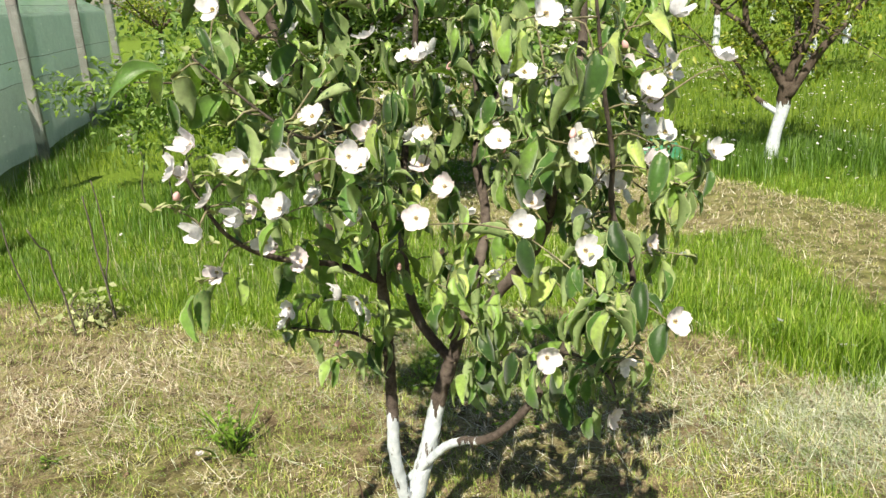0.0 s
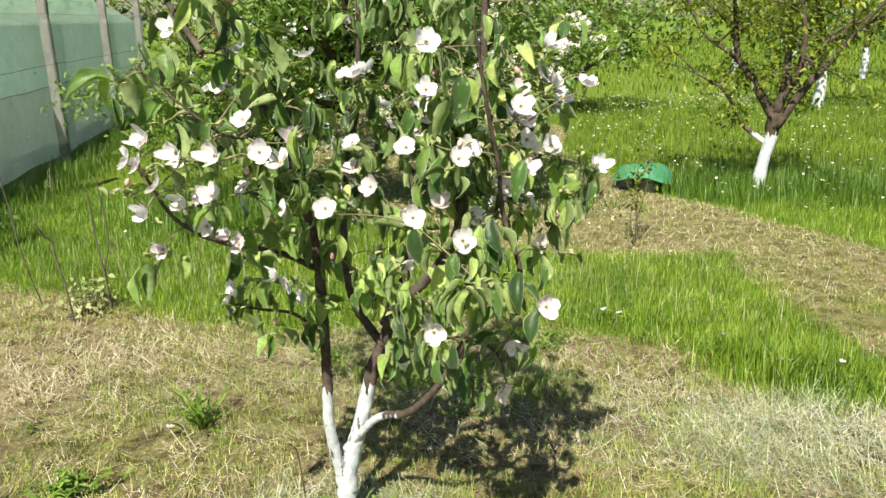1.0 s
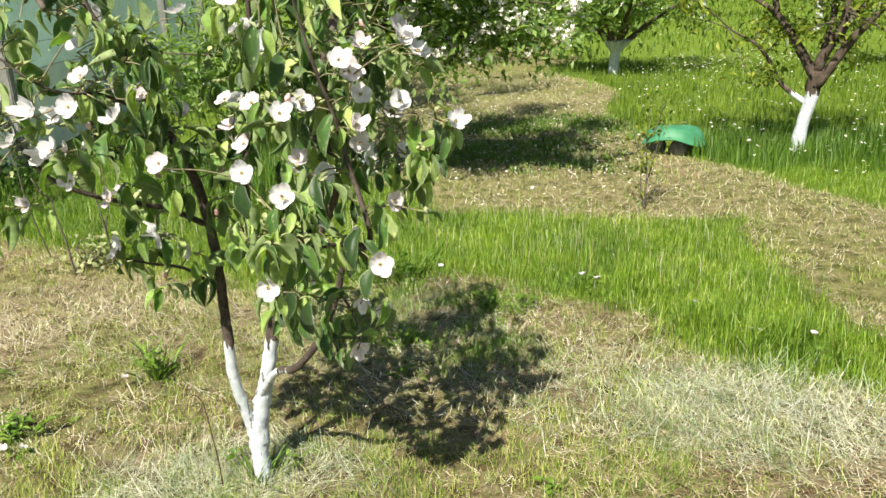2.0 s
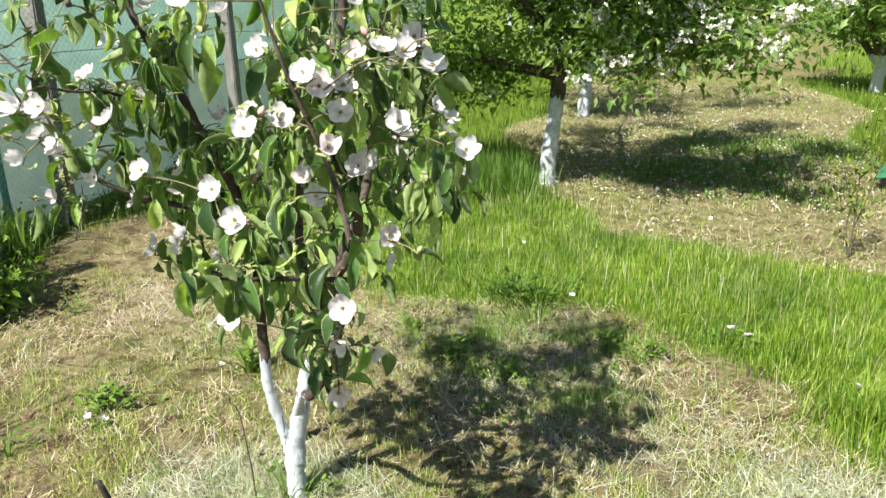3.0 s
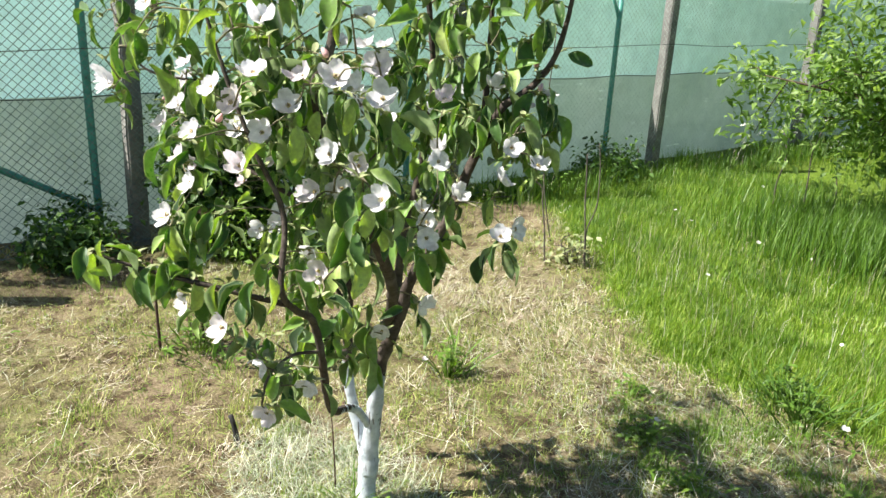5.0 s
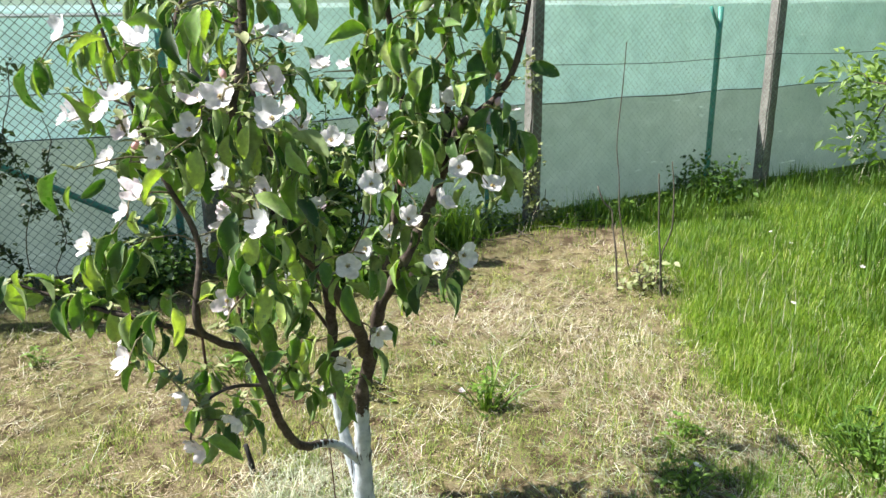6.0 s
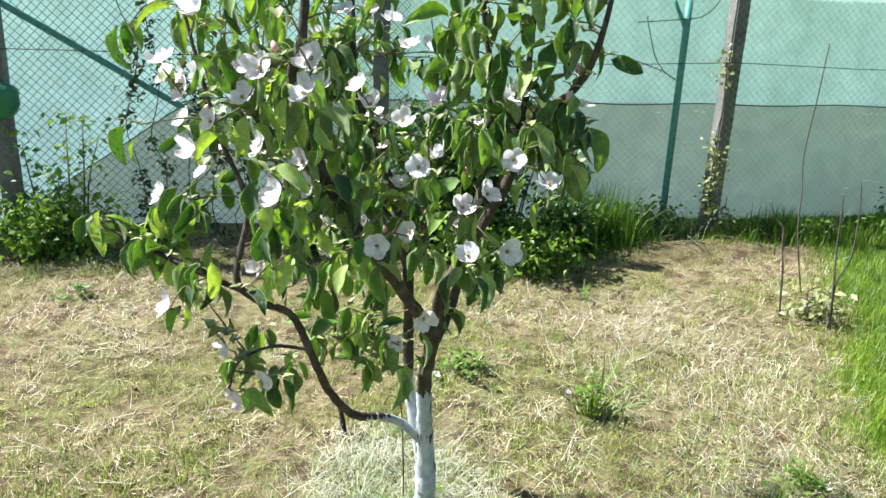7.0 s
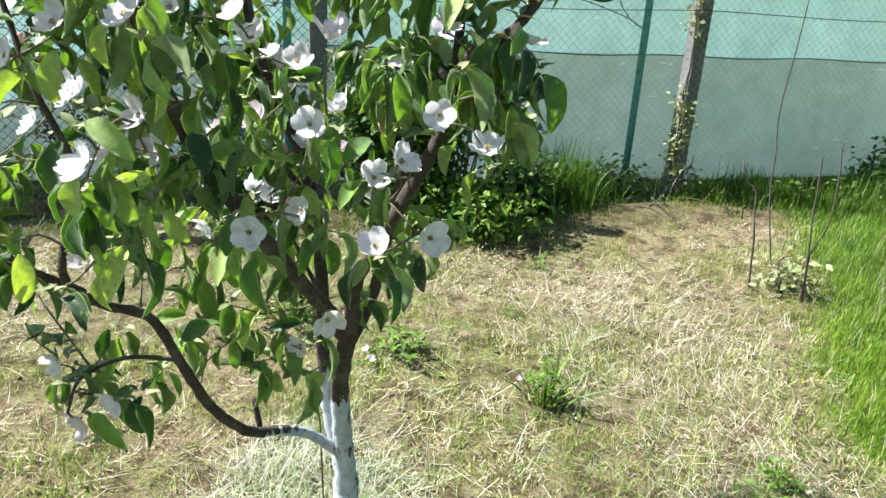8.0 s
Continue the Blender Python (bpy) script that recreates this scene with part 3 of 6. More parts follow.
def strewn(x, y):
    return not_tall(x, y) & (patchy(x, y, 91, 1.3) + 0.7 * patchy(x, y, 92, 3.6) + rng.normal(0, 0.5, len(x)) > 0.5)


lay("cut_grass", scatter(11000, -3.4, 2.9, -1.0, 4.6, strewn), 0.04, 0.20, 0.0011, 0.0026, 0.03, CUT_GRASS, "thin grey-green cut grass strewn over the mown ground")


def crumbs(name, p, label):
    """Small flattened lumps of bare earth, in one mesh."""
    n = len(p)
    verts, faces = [], []
    for x, y in p:
        r0, b0 = rng.uniform(0.004, 0.015), len(verts)
        z = float(ground_z(x, y))
        ring = [(x + r0 * rng.uniform(0.7, 1.3) * math.cos(a), y + r0 * rng.uniform(0.7, 1.3) * math.sin(a)) for a in (0, 1.26, 2.51, 3.77, 5.03)]
        verts += [(u_, v_, z - 0.004) for u_, v_ in ring] + [(x + (u_ - x) * 0.6, y + (v_ - y) * 0.6, z + r0 * rng.uniform(0.5, 0.9)) for u_, v_ in ring]
        faces += [(b0 + k, b0 + (k + 1) % 5, b0 + 5 + (k + 1) % 5, b0 + 5 + k) for k in range(5)] + [tuple(b0 + 5 + k for k in range(5))]
    return tagged(new(name, mesh_from(name, verts, faces, [SOIL])), label, "soil", kind="stuff")


def bare(x, y):
    return not_tall(x, y) & (patchy(x, y, 57, 2.0) + 0.8 * patchy(x, y, 58, 5.0) > 2.0)


crumbs("soil_crumbs", scatter(9000, -3.0, 2.0, 0.2, 3.8, bare), "red-brown crumbs of bare earth between the clippings")


def heap(name, cx, cy, rx, ry, n, high, label, mat=CUT_GRASS):
    a, r = rng.uniform(0, 2 * np.pi, n), np.sqrt(rng.uniform(0, 1, n)) * rng.uniform(0.8, 1.35, n)
    p = np.column_stack([cx + rx * r * np.cos(a), cy + ry * r * np.sin(a)])
    ob = lay(name, p, 0.04, 0.19, 0.0007, 0.0018, 0.01, mat, label)
    me = ob.data
    co = np.empty(len(me.vertices) * 3, np.float32)
    me.vertices.foreach_get("co", co)
    co = co.reshape(-1, 3)
    lift = np.repeat(high * np.clip(1 - r, 0, 1) * rng.uniform(0.1, 1, n), 6)
    co[:, 2] += lift * np.repeat(0.6 + 0.4 * np.sin(9 * p[:, 0] + 3 * np.sin(7 * p[:, 1])), 6)
    me.vertices.foreach_set("co", co.ravel())
    return ob


heap("cut_grass_heap", -0.27, 1.72, 0.34, 0.25, 1800, 0.05, "grey-green cut grass heaped round the quince trunk")
heap("cut_grass_heap", -0.02, 1.98, 0.36, 0.16, 900, 0.03, "thin pale cut grass beside the quince trunk")
heap("straw_wisps", -0.22, 1.76, 0.42, 0.32, 600, 0.05, "dry straw mixed into the cut grass round the trunk", STRAW)
heap("cut_grass_heap", 1.66, 2.64, 0.48, 0.36, 3600, 0.05, "low grey-green heap of cut grass on the mown ground")
heap("cut_grass_heap", 0.0, 3.2, 0.6, 0.5, 2000, 0.03, "thin grey-green cut grass in the tree's shade")
heap("cut_grass_heap", 1.05, 2.72, 0.62, 0.42, 1700, 0.02, "thin grey-green hay strewn beside the tree's shade")
heap("cut_grass_heap", -1.5, 3.0, 0.85, 0.5, 2600, 0.03, "thin layer of bleached cut grass on the mown ground", STRAW)


# ---------------------------------------------------------------- leaves and flowers
def leaf_shape(length, width, fold, droop, rows=5, thick=0.0007, twist=0.0, cols=(-1, 0, 1), blunt=0.06, rim=False):
    """An oval leaf along +y with a folded midrib and a drooping tip: upper and lower skins, and a downy rim if wanted."""
    verts, faces, index = [], [], []
    m_ = len(cols)
    for skin in (0, 1):
        start = len(verts)
        for i in range(rows + 1):
            t = i / rows
            w = width / 2 * max(0.03, 1 - (2 * t * 0.97 + 0.02 - 1) ** 2) ** 0.62
            if i == rows:
                w = width * blunt
            a = droop * t
            y = length * (math.sin(a) / droop if droop else t)
            z = -length * (1 - math.cos(a)) / max(droop, 1e-3)
            for s in cols:
                ang = twist * t
                x = s * w * math.cos(fold * abs(s))
                dz = abs(s) ** 1.6 * w * math.sin(fold) + 0.0028 * math.sin(11 * t + s * 2) * abs(s)
                verts.append((x * math.cos(ang), y, z + dz + x * math.sin(ang) - skin * thick))
        for i in range(rows):
            for k in range(m_ - 1):
                a = start + i * m_ + k
                q = (a, a + 1, a + m_ + 1, a + m_)
                faces.append(q if skin == 0 else q[::-1])
                index.append(2 if rim and k in (0, m_ - 2) else skin)
    return verts, faces, index


LEAF_FORMS = [leaf_shape(L, W, fo, dr, 7, twist=tw, cols=(-1, -0.93, -0.5, 0, 0.5, 0.93, 1), blunt=0.09, rim=True) for L, W, fo, dr, tw in (
    (0.086, 0.042, 0.55, 0.9, 0.4), (0.095, 0.047, 0.70, 1.1, -0.6), (0.076, 0.040, 0.40, 0.7, 0.3), (0.102, 0.049, 0.80, 1.3, 0.6), (0.070, 0.033, 1.0, 1.1, -0.8), (0.090, 0.048, 0.55, 0.6, 0.8))]
LEAF_MESHES = [mesh_from("leaf", *f_[:2], [LEAF_UP, LEAF_DOWN, LEAF_RIM], f_[2], True) for f_ in LEAF_FORMS]


def joined(name, placed, forms, mats):
    """Many leaves or petals in one mesh: placed holds (form number, matrix)."""
    vs, fs, ix, off = [], [], [], 0
    cache = [np.array(f_[0]) for f_ in forms]
    for k, m in placed:
        a = np.array(m)
        vs.append(cache[k] @ a[:3, :3].T + a[:3, 3])
        fs.extend(tuple(i + off for i in q) for q in forms[k][1])
        ix.extend(forms[k][2])
        off += len(cache[k])
    return mesh_from(name, np.concatenate(vs), fs, mats, ix, True)


def aim(p, way, up=(0, 0, 1), size=1.0, spin=0.0):
    """A matrix at p whose +y runs along way and whose +z keeps near up."""
    y = Vector(way).normalized()
    z = Vector(up) - y * Vector(up).dot(y)
    z = z.normalized() if z.length > 1e-3 else y.orthogonal().normalized()
    x = y.cross(z)
    m = Matrix((x, y, z)).transposed().to_4x4()
    return Matrix.Translation(p) @ m @ Matrix.Rotation(spin, 4, "Y") @ Matrix.Scale(size, 4)


def petal_flower(radius, cup, seed):
    """Five broad, cupped, overlapping petals round +z, with a notched rim."""
    r_ = random.Random(seed)
    verts, faces = [], []
    for k in range(5):
        a0 = 2 * math.pi * k / 5 + r_.uniform(-0.1, 0.1)
        L, W, cu = radius * r_.uniform(0.86, 1.10), radius * r_.uniform(0.82, 1.0), cup * r_.uniform(0.5, 1.6)
        start = len(verts)
        rows, cols = 5, 4
        for i in range(rows + 1):
            t = i / rows
            w = W / 2 * (0.22 + 0.95 * math.sin(math.pi * min(1, 0.08 + 0.72 * t)) ** 1.1) * (0.86 if i == rows else 1)
            for j in range(cols + 1):
                s = j / cols * 2 - 1
                rr = L * t * (1 - 0.10 * s * s * t) + 0.003 - (0.02 * L if i == rows and j == 2 else 0)
                x = s * w
                z = L * (cu * t * t + 0.05 * t) + 0.22 * w * s * s * t + 0.001 * k + 0.0022 * t * math.sin(6 * s + 5 * t + 2 * k)
                verts.append((x * math.cos(a0) - rr * math.sin(a0), x * math.sin(a0) + rr * math.cos(a0), z))
        for i in range(rows):
            for j in range(cols):
                a = start + i * (cols + 1) + j
                faces.append((a, a + 1, a + cols + 2, a + cols + 1))
    return verts, faces


FLOWER_MESHES = []
for k, (r_, cu) in enumerate(((0.027, 0.45), (0.028, 0.6), (0.026, 0.9), (0.028, 0.35), (0.025, 1.2))):
    FLOWER_MESHES.append(mesh_from("flower", *petal_flower(r_, cu, k), [PETAL], smooth=True))


def cheap_flower(radius, cup):
    """Five kite-shaped petals for blossom seen from afar."""
    verts, faces = [], []
    for k in range(5):
        a, s = 2 * math.pi * k / 5, len(verts)
        for rr, side, z in ((0.08, 0, 0), (0.62, -0.36, 0.35), (1.0, 0, 0.8), (0.62, 0.36, 0.35)):
            x, y = side * radius, rr * radius
            verts.append((x * math.cos(a) - y * math.sin(a), x * math.sin(a) + y * math.cos(a), z * cup * radius))
        faces.append((s, s + 1, s + 2, s + 3))
    return verts, faces, [0] * 5


def stamen_mesh():
    v, f_ = [], []
    for k in range(16):
        a, s = k * 2.4, 0.0022 + 0.0042 * ((k * 7) % 10) / 10
        p0, p1 = Vector((0.001 * math.cos(a), 0.001 * math.sin(a), 0.0)), Vector((s * math.cos(a), s * math.sin(a), 0.0075))
        tube_data([p0, p0.lerp(p1, 0.8), p1], [0.0005, 0.0005, 0.0012], 4, 0, v, f_)
    return mesh_from("stamens", v, f_, [STAMEN])


STAMENS = stamen_mesh()


def bud_mesh():
    bm = bmesh.new()
    bmesh.ops.create_uvsphere(bm, u_segments=10, v_segments=7, radius=0.0078)
    for v in bm.verts:
        t = (v.co.z + 0.0078) / 0.0156
        tw = 1 + 0.14 * math.sin(5 * math.atan2(v.co.y, v.co.x) + 6 * t)
        v.co.x, v.co.y, v.co.z = v.co.x * tw * (1.1 - 0.5 * t), v.co.y * tw * (1.1 - 0.5 * t), v.co.z * 1.5 + 0.012
    return from_bm("flower_bud", bm, [BUD])


BUD_MESH = bud_mesh()

# ---------------------------------------------------------------- the quince tree
quince = thing("quince_tree", "young flowering quince tree with whitewashed lower trunk and drooping oval leaves", "tree", at=(-0.08, 1.91, 0))
ROOT = Vector((-0.08, 1.91, 0))


BOUGHS = {}
BOUGHS["trunk"] = ([(-0.052, 1.902, -0.03), (-0.055, 1.903, 0.03), (-0.06, 1.908, 0.1), (-0.06, 1.912, 0.17), (-0.058, 1.91, 0.235)], [0.036, 0.03, 0.031, 0.034, 0.033])
BOUGHS["left_stem"] = ([(-0.062, 1.91, 0.15), (-0.078, 1.893, 0.25), (-0.088, 1.868, 0.36), (-0.09, 1.852, 0.45), (-0.085, 1.845, 0.54), (-0.08, 1.838, 0.85), (-0.085, 1.8, 1.08), (-0.1, 1.725, 1.24), (-0.13, 1.665, 1.42), (-0.235, 1.63, 1.62), (-0.275, 1.6, 1.95)], [0.0225, 0.0195, 0.018, 0.0172, 0.0165, 0.0155, 0.0146, 0.0125, 0.0108, 0.009, 0.0036])
BOUGHS["main_stem"] = ([(-0.058, 1.912, 0.14), (-0.045, 1.913, 0.24), (-0.012, 1.913, 0.36), (0.018, 1.913, 0.47), (0.045, 1.914, 0.58), (0.09, 1.935, 0.7), (0.13, 1.96, 0.82)], [0.0315, 0.028, 0.0255, 0.0235, 0.0215, 0.0195, 0.0178])
BOUGHS["front_limb"] = ([(0.085, 1.925, 0.745), (0.16, 1.915, 0.83), (0.26, 1.882, 0.94), (0.34, 1.815, 1.08), (0.365, 1.725, 1.23), (0.39, 1.675, 1.38), (0.412, 1.662, 1.473), (0.428, 1.69, 1.549), (0.43, 1.702, 1.7), (0.44, 1.7, 2.02)], [0.017, 0.0165, 0.016, 0.015, 0.0138, 0.0125, 0.0115, 0.0105, 0.0085, 0.003])
BOUGHS["back_limb"] = ([(0.12, 1.955, 0.79), (0.155, 1.968, 0.90), (0.185, 2.045, 1.06), (0.16, 2.125, 1.22), (0.205, 2.158, 1.335), (0.225, 2.18, 1.39), (0.235, 2.26, 1.45), (0.265, 2.31, 1.57), (0.27, 2.36, 1.92)], [0.0175, 0.0155, 0.014, 0.013, 0.012, 0.011, 0.009, 0.007, 0.003])
BOUGHS["back_shoot"] = ([(0.175, 2.15, 1.32), (0.16, 2.155, 1.48), (0.15, 2.16, 1.66), (0.13, 2.15, 1.95)], [0.010, 0.008, 0.006, 0.003])
BOUGHS["middle_limb"] = ([(0.085, 1.922, 0.67), (-0.016, 1.975, 0.79), (-0.05, 2.01, 0.97), (-0.04, 2.05, 1.20), (0.0, 2.06, 1.42), (0.03, 2.02, 1.70), (0.04, 2.0, 2.0)], [0.015, 0.014, 0.013, 0.011, 0.009, 0.007, 0.003])
BOUGHS["low_limb"] = ([(-0.06, 1.918, 0.29), (-0.01, 1.892, 0.355), (0.055, 1.848, 0.44), (0.113, 1.804, 0.491), (0.199, 1.743, 0.54), (0.30, 1.705, 0.66), (0.373, 1.68, 0.80), (0.42, 1.65, 0.92), (0.50, 1.60, 0.985), (0.53, 1.565, 1.05), (0.485, 1.578, 1.20), (0.478, 1.528, 1.33), (0.455, 1.478, 1.47), (0.43, 1.42, 1.68)], [0.0145, 0.0135, 0.0128, 0.012, 0.0116, 0.0108, 0.01, 0.0092, 0.008, 0.0072, 0.0064, 0.0056, 0.0048, 0.0024])
BOUGHS["low_twig"] = ([(0.385, 1.675, 0.82), (0.43, 1.60, 0.84), (0.48, 1.54, 0.82), (0.50, 1.52, 0.76)], [0.005, 0.004, 0.0032, 0.0025])
BOUGHS["front_twig"] = ([(0.50, 1.58, 1.0), (0.49, 1.43, 1.05), (0.46, 1.29, 1.09), (0.445, 1.19, 1.13)], [0.007, 0.006, 0.004, 0.003])
BOUGHS["side_limb"] = ([(-0.088, 1.835, 0.95), (-0.17, 1.74, 1.03), (-0.28, 1.60, 1.10), (-0.35, 1.50, 1.19), (-0.41, 1.47, 1.33)], [0.010, 0.008, 0.007, 0.005, 0.003])
BOUGHS["side_twig"] = ([(-0.09, 1.84, 0.74), (-0.15, 1.77, 0.83), (-0.23, 1.72, 0.86), (-0.31, 1.70, 0.88)], [0.006, 0.005, 0.004, 0.003])
BOUGHS["upper_shoot"] = ([(-0.21, 1.46, 1.60), (-0.33, 1.50, 1.76), (-0.46, 1.56, 1.92), (-0.58, 1.62, 2.08)], [0.008, 0.006, 0.004, 0.002])
BOUGHS["left_shoot"] = ([(-0.14, 1.62, 1.35), (-0.10, 1.46, 1.40), (-0.12, 1.30, 1.44), (-0.25, 1.23, 1.58)], [0.005, 0.004, 0.003, 0.002])
skeleton_pts, leafy_pts = [], []
LOW_BARK = bark_material("low_limb_bark", (0.030, 0.022, 0.018), (0.085, 0.066, 0.055), 0.49, 0.33)
for name, (pts, radii) in BOUGHS.items():
    line, rad = smooth_line(pts, radii, 0.012)
    sides = 14 if radii[0] > 0.015 else 9
    v, f_ = tube_data([p - ROOT for p in line], rad, sides, 0.22)
    part("trunk" if name == "trunk" else "limb", mesh_from(name, v, f_, [LOW_BARK if name == "low_limb" else QUINCE_BARK], smooth=True), quince, "whitewashed below, dark bark above" if radii[0] > 0.018 else "dark rough bark")
    grown = [p for p, r_ in zip(line, rad) if p.z > 0.62 and r_ < 0.021]
    skeleton_pts += grown
    bare = {'front_limb': 1.32, 'low_limb': 0.96, 'main_stem': 9, 'back_limb': 1.12, 'left_stem': 1.0, 'middle_limb': 1.0}.get(name, 0)
    leafy_pts += [p for p in grown if p.z > bare or rnd.random() < 0.25]

# where blossoms stand, limb by limb
BLOOMS = {}
BLOOMS["left"] = [(-0.213, 1.686, 1.594), (-0.06, 1.782, 1.575), (-0.202, 1.544, 1.518), (-0.279, 1.631, 1.5), (-0.27, 1.852, 1.497), (-0.104, 1.41, 1.448), (-0.172, 1.208, 1.406), (-0.095, 1.227, 1.397), (-0.371, 1.444, 1.394), (-0.026, 1.531, 1.392), (-0.393, 1.393, 1.356), (-0.011, 1.384, 1.355), (-0.369, 1.395, 1.344), (-0.347, 1.595, 1.318), (-0.07, 1.76, 1.297), (-0.115, 1.413, 1.288), (-0.338, 1.408, 1.288), (-0.166, 1.343, 1.284), (-0.281, 1.525, 1.245), (-0.289, 1.444, 1.244), (-0.337, 1.349, 1.236), (-0.084, 1.631, 1.189), (-0.255, 1.488, 1.173), (-0.014, 1.825, 1.141), (-0.349, 1.428, 1.129), (-0.203, 1.557, 1.105), (-0.356, 1.835, 1.046), (-0.089, 1.586, 0.993), (-0.147, 1.658, 0.986), (-0.278, 1.66, 0.95), (-0.294, 1.655, 0.912), (-0.1, 1.737, 0.901)]
BLOOMS["middle"] = [(0.047, 1.964, 1.518), (0.053, 1.856, 1.516), (0.007, 1.923, 1.514), (0.256, 1.773, 1.437), (0.004, 1.22, 1.406), (0.252, 1.798, 1.394), (0.247, 1.565, 1.361), (0.203, 1.864, 1.352), (0.059, 1.769, 1.339), (0.016, 1.905, 1.319), (0.047, 1.801, 1.262), (0.089, 1.381, 1.249), (0.289, 1.4, 1.225), (0.108, 1.757, 1.219)]
BLOOMS["front"] = [(0.339, 1.337, 1.62), (0.391, 1.772, 1.605), (0.587, 1.533, 1.602), (0.572, 1.757, 1.522), (0.678, 1.506, 1.516), (0.606, 1.665, 1.504), (0.301, 1.554, 1.502), (0.522, 1.617, 1.491), (0.532, 1.444, 1.474), (0.622, 1.755, 1.463), (0.432, 1.731, 1.455), (0.539, 1.479, 1.445), (0.506, 1.59, 1.432), (0.541, 1.535, 1.387), (0.411, 1.5, 1.369), (0.395, 1.406, 1.363), (0.599, 1.657, 1.353), (0.542, 1.489, 1.321), (0.547, 1.727, 1.316), (0.72, 1.733, 1.291), (0.489, 1.648, 1.249), (0.459, 1.711, 1.247), (0.312, 1.657, 1.2), (0.409, 1.347, 1.188), (0.41, 1.589, 1.183), (0.572, 1.639, 1.102)]
BLOOMS["back"] = [(0.249, 2.131, 1.439), (0.361, 1.97, 1.422), (0.271, 2.281, 1.42), (0.071, 2.113, 1.4), (0.214, 2.238, 1.387), (0.114, 2.025, 1.348), (0.375, 2.142, 1.311), (0.34, 1.97, 1.299), (0.419, 1.94, 1.291), (0.368, 2.221, 1.26), (0.446, 2.089, 1.248), (0.326, 2.028, 1.182), (0.545, 1.878, 1.15), (0.412, 1.925, 1.145), (0.521, 2.066, 1.134), (0.431, 2.139, 1.122), (0.127, 2.0, 1.085)]
BLOOMS["low"] = [(0.207, 1.681, 1.024), (0.597, 1.44, 1.002), (0.336, 1.373, 0.956), (0.327, 1.945, 0.903), (0.511, 1.522, 0.877), (0.525, 1.625, 0.817), (0.226, 1.871, 0.786), (0.483, 1.535, 0.734)]
HEART = Vector((0.12, 1.82, 1.15))
CLUSTERS, OPEN, twig_v, twig_f = [], [], [], []


def nearest_limb(p):
    """The limb point that a spur at p grows from: near, and rather below it."""
    return min(skeleton_pts, key=lambda q: (q - p).length + 0.6 * max(0, q.z - p.z))


spur_pts = []


def spur(p):
    """A thin curved twig from the nearest limb or older twig to p; twigs branch from one another."""
    q = nearest_limb(p)
    if spur_pts:
        t = min(spur_pts, key=lambda v_: (v_ - p).length + 0.6 * max(0, v_.z - p.z))
        if (t - p).length < 0.8 * (q - p).length:
            q = t
    d = p - q
    mid = q.lerp(p, 0.5) + Vector((rnd.uniform(-1, 1), rnd.uniform(-1, 1), rnd.uniform(-0.2, 1.3))) * 0.16 * d.length
    line, rad = smooth_line([q, mid, p], [0.0026, 0.0019, 0.0012], 0.02)
    tube_data([x - ROOT for x in line], rad, 5, 0, twig_v, twig_f)
    spur_pts.extend(line[len(line) // 3:])
    return d.normalized() if d.length > 1e-4 else Vector((0, 0, 1))


for spots in BLOOMS.values():
    for p in sorted((Vector(v_) for v_ in spots), key=lambda v_: (nearest_limb(v_) - v_).length):
        way = spur(p - Vector((0, 0, 0.012)))
        face = ((p - HEART).normalized() * 0.8 + Vector((rnd.uniform(-0.5, 0.5), rnd.uniform(-0.75, 0.25), rnd.uniform(0.0, 0.7)))).normalized()
        m = Matrix.Translation(p - ROOT) @ face.to_track_quat("Z", "Y").to_matrix().to_4x4() @ Matrix.Rotation(rnd.uniform(0, 6.3), 4, "Z") @ Matrix.Scale(rnd.uniform(0.86, 1.06), 4)
        fl = part("flower", FLOWER_MESHES[rnd.choice((0, 0, 1, 1, 2, 3, 3, 4))], quince, "white quince blossom flushed with pale pink")
        fl.matrix_local = m
        part("flower_centre", STAMENS, fl)
        CLUSTERS.append((p - face * 0.022 - Vector((0, 0, 0.016)), way, rnd.randint(3, 5), 0.9))
        stem_q = nearest_limb(p)
        if (p - stem_q).length > 0.14 and rnd.random() < 0.45:
            CLUSTERS.append((stem_q.lerp(p, 0.55), way, rnd.randint(3, 5), 0.95))
        outward = Vector((p.x - HEART.x, p.y - HEART.y, 0.12)).normalized()
        OPEN += [(p, face), (p, outward)]

upper_pts = [q for q in skeleton_pts if q.z > 1.25]
high_pts = [q for q in skeleton_pts if q.z > 1.58]
for k in range(30):
    q = rnd.choice(high_pts)
    away = Vector((q.x - HEART.x, q.y - HEART.y, 0.1)).normalized()
    p = q + away * rnd.uniform(0.08, 0.17) + Vector((rnd.gauss(0, 0.05), rnd.gauss(0, 0.05), rnd.gauss(0.02, 0.05)))
    if p.y > 2.34 or p.y < 1.36 or p.z > 1.9 or p.z < 1.6 or p.x < -0.38 or p.x > 0.66:
        continue
    face = (away + Vector((rnd.uniform(-0.6, 0.6), rnd.uniform(-0.8, 0.3), rnd.uniform(0, 0.7)))).normalized()
    fl = part("flower", FLOWER_MESHES[k % 5], quince, "white quince blossom flushed with pale pink")
    fl.matrix_local = Matrix.Translation(p - ROOT) @ face.to_track_quat("Z", "Y").to_matrix().to_4x4() @ Matrix.Rotation(k, 4, "Z")
    part("flower_centre", STAMENS, fl)
    OPEN.append((p, face))
    CLUSTERS.append((p - face * 0.022 - Vector((0, 0, 0.016)), spur(p - Vector((0, 0, 0.012))), 4, 0.9))
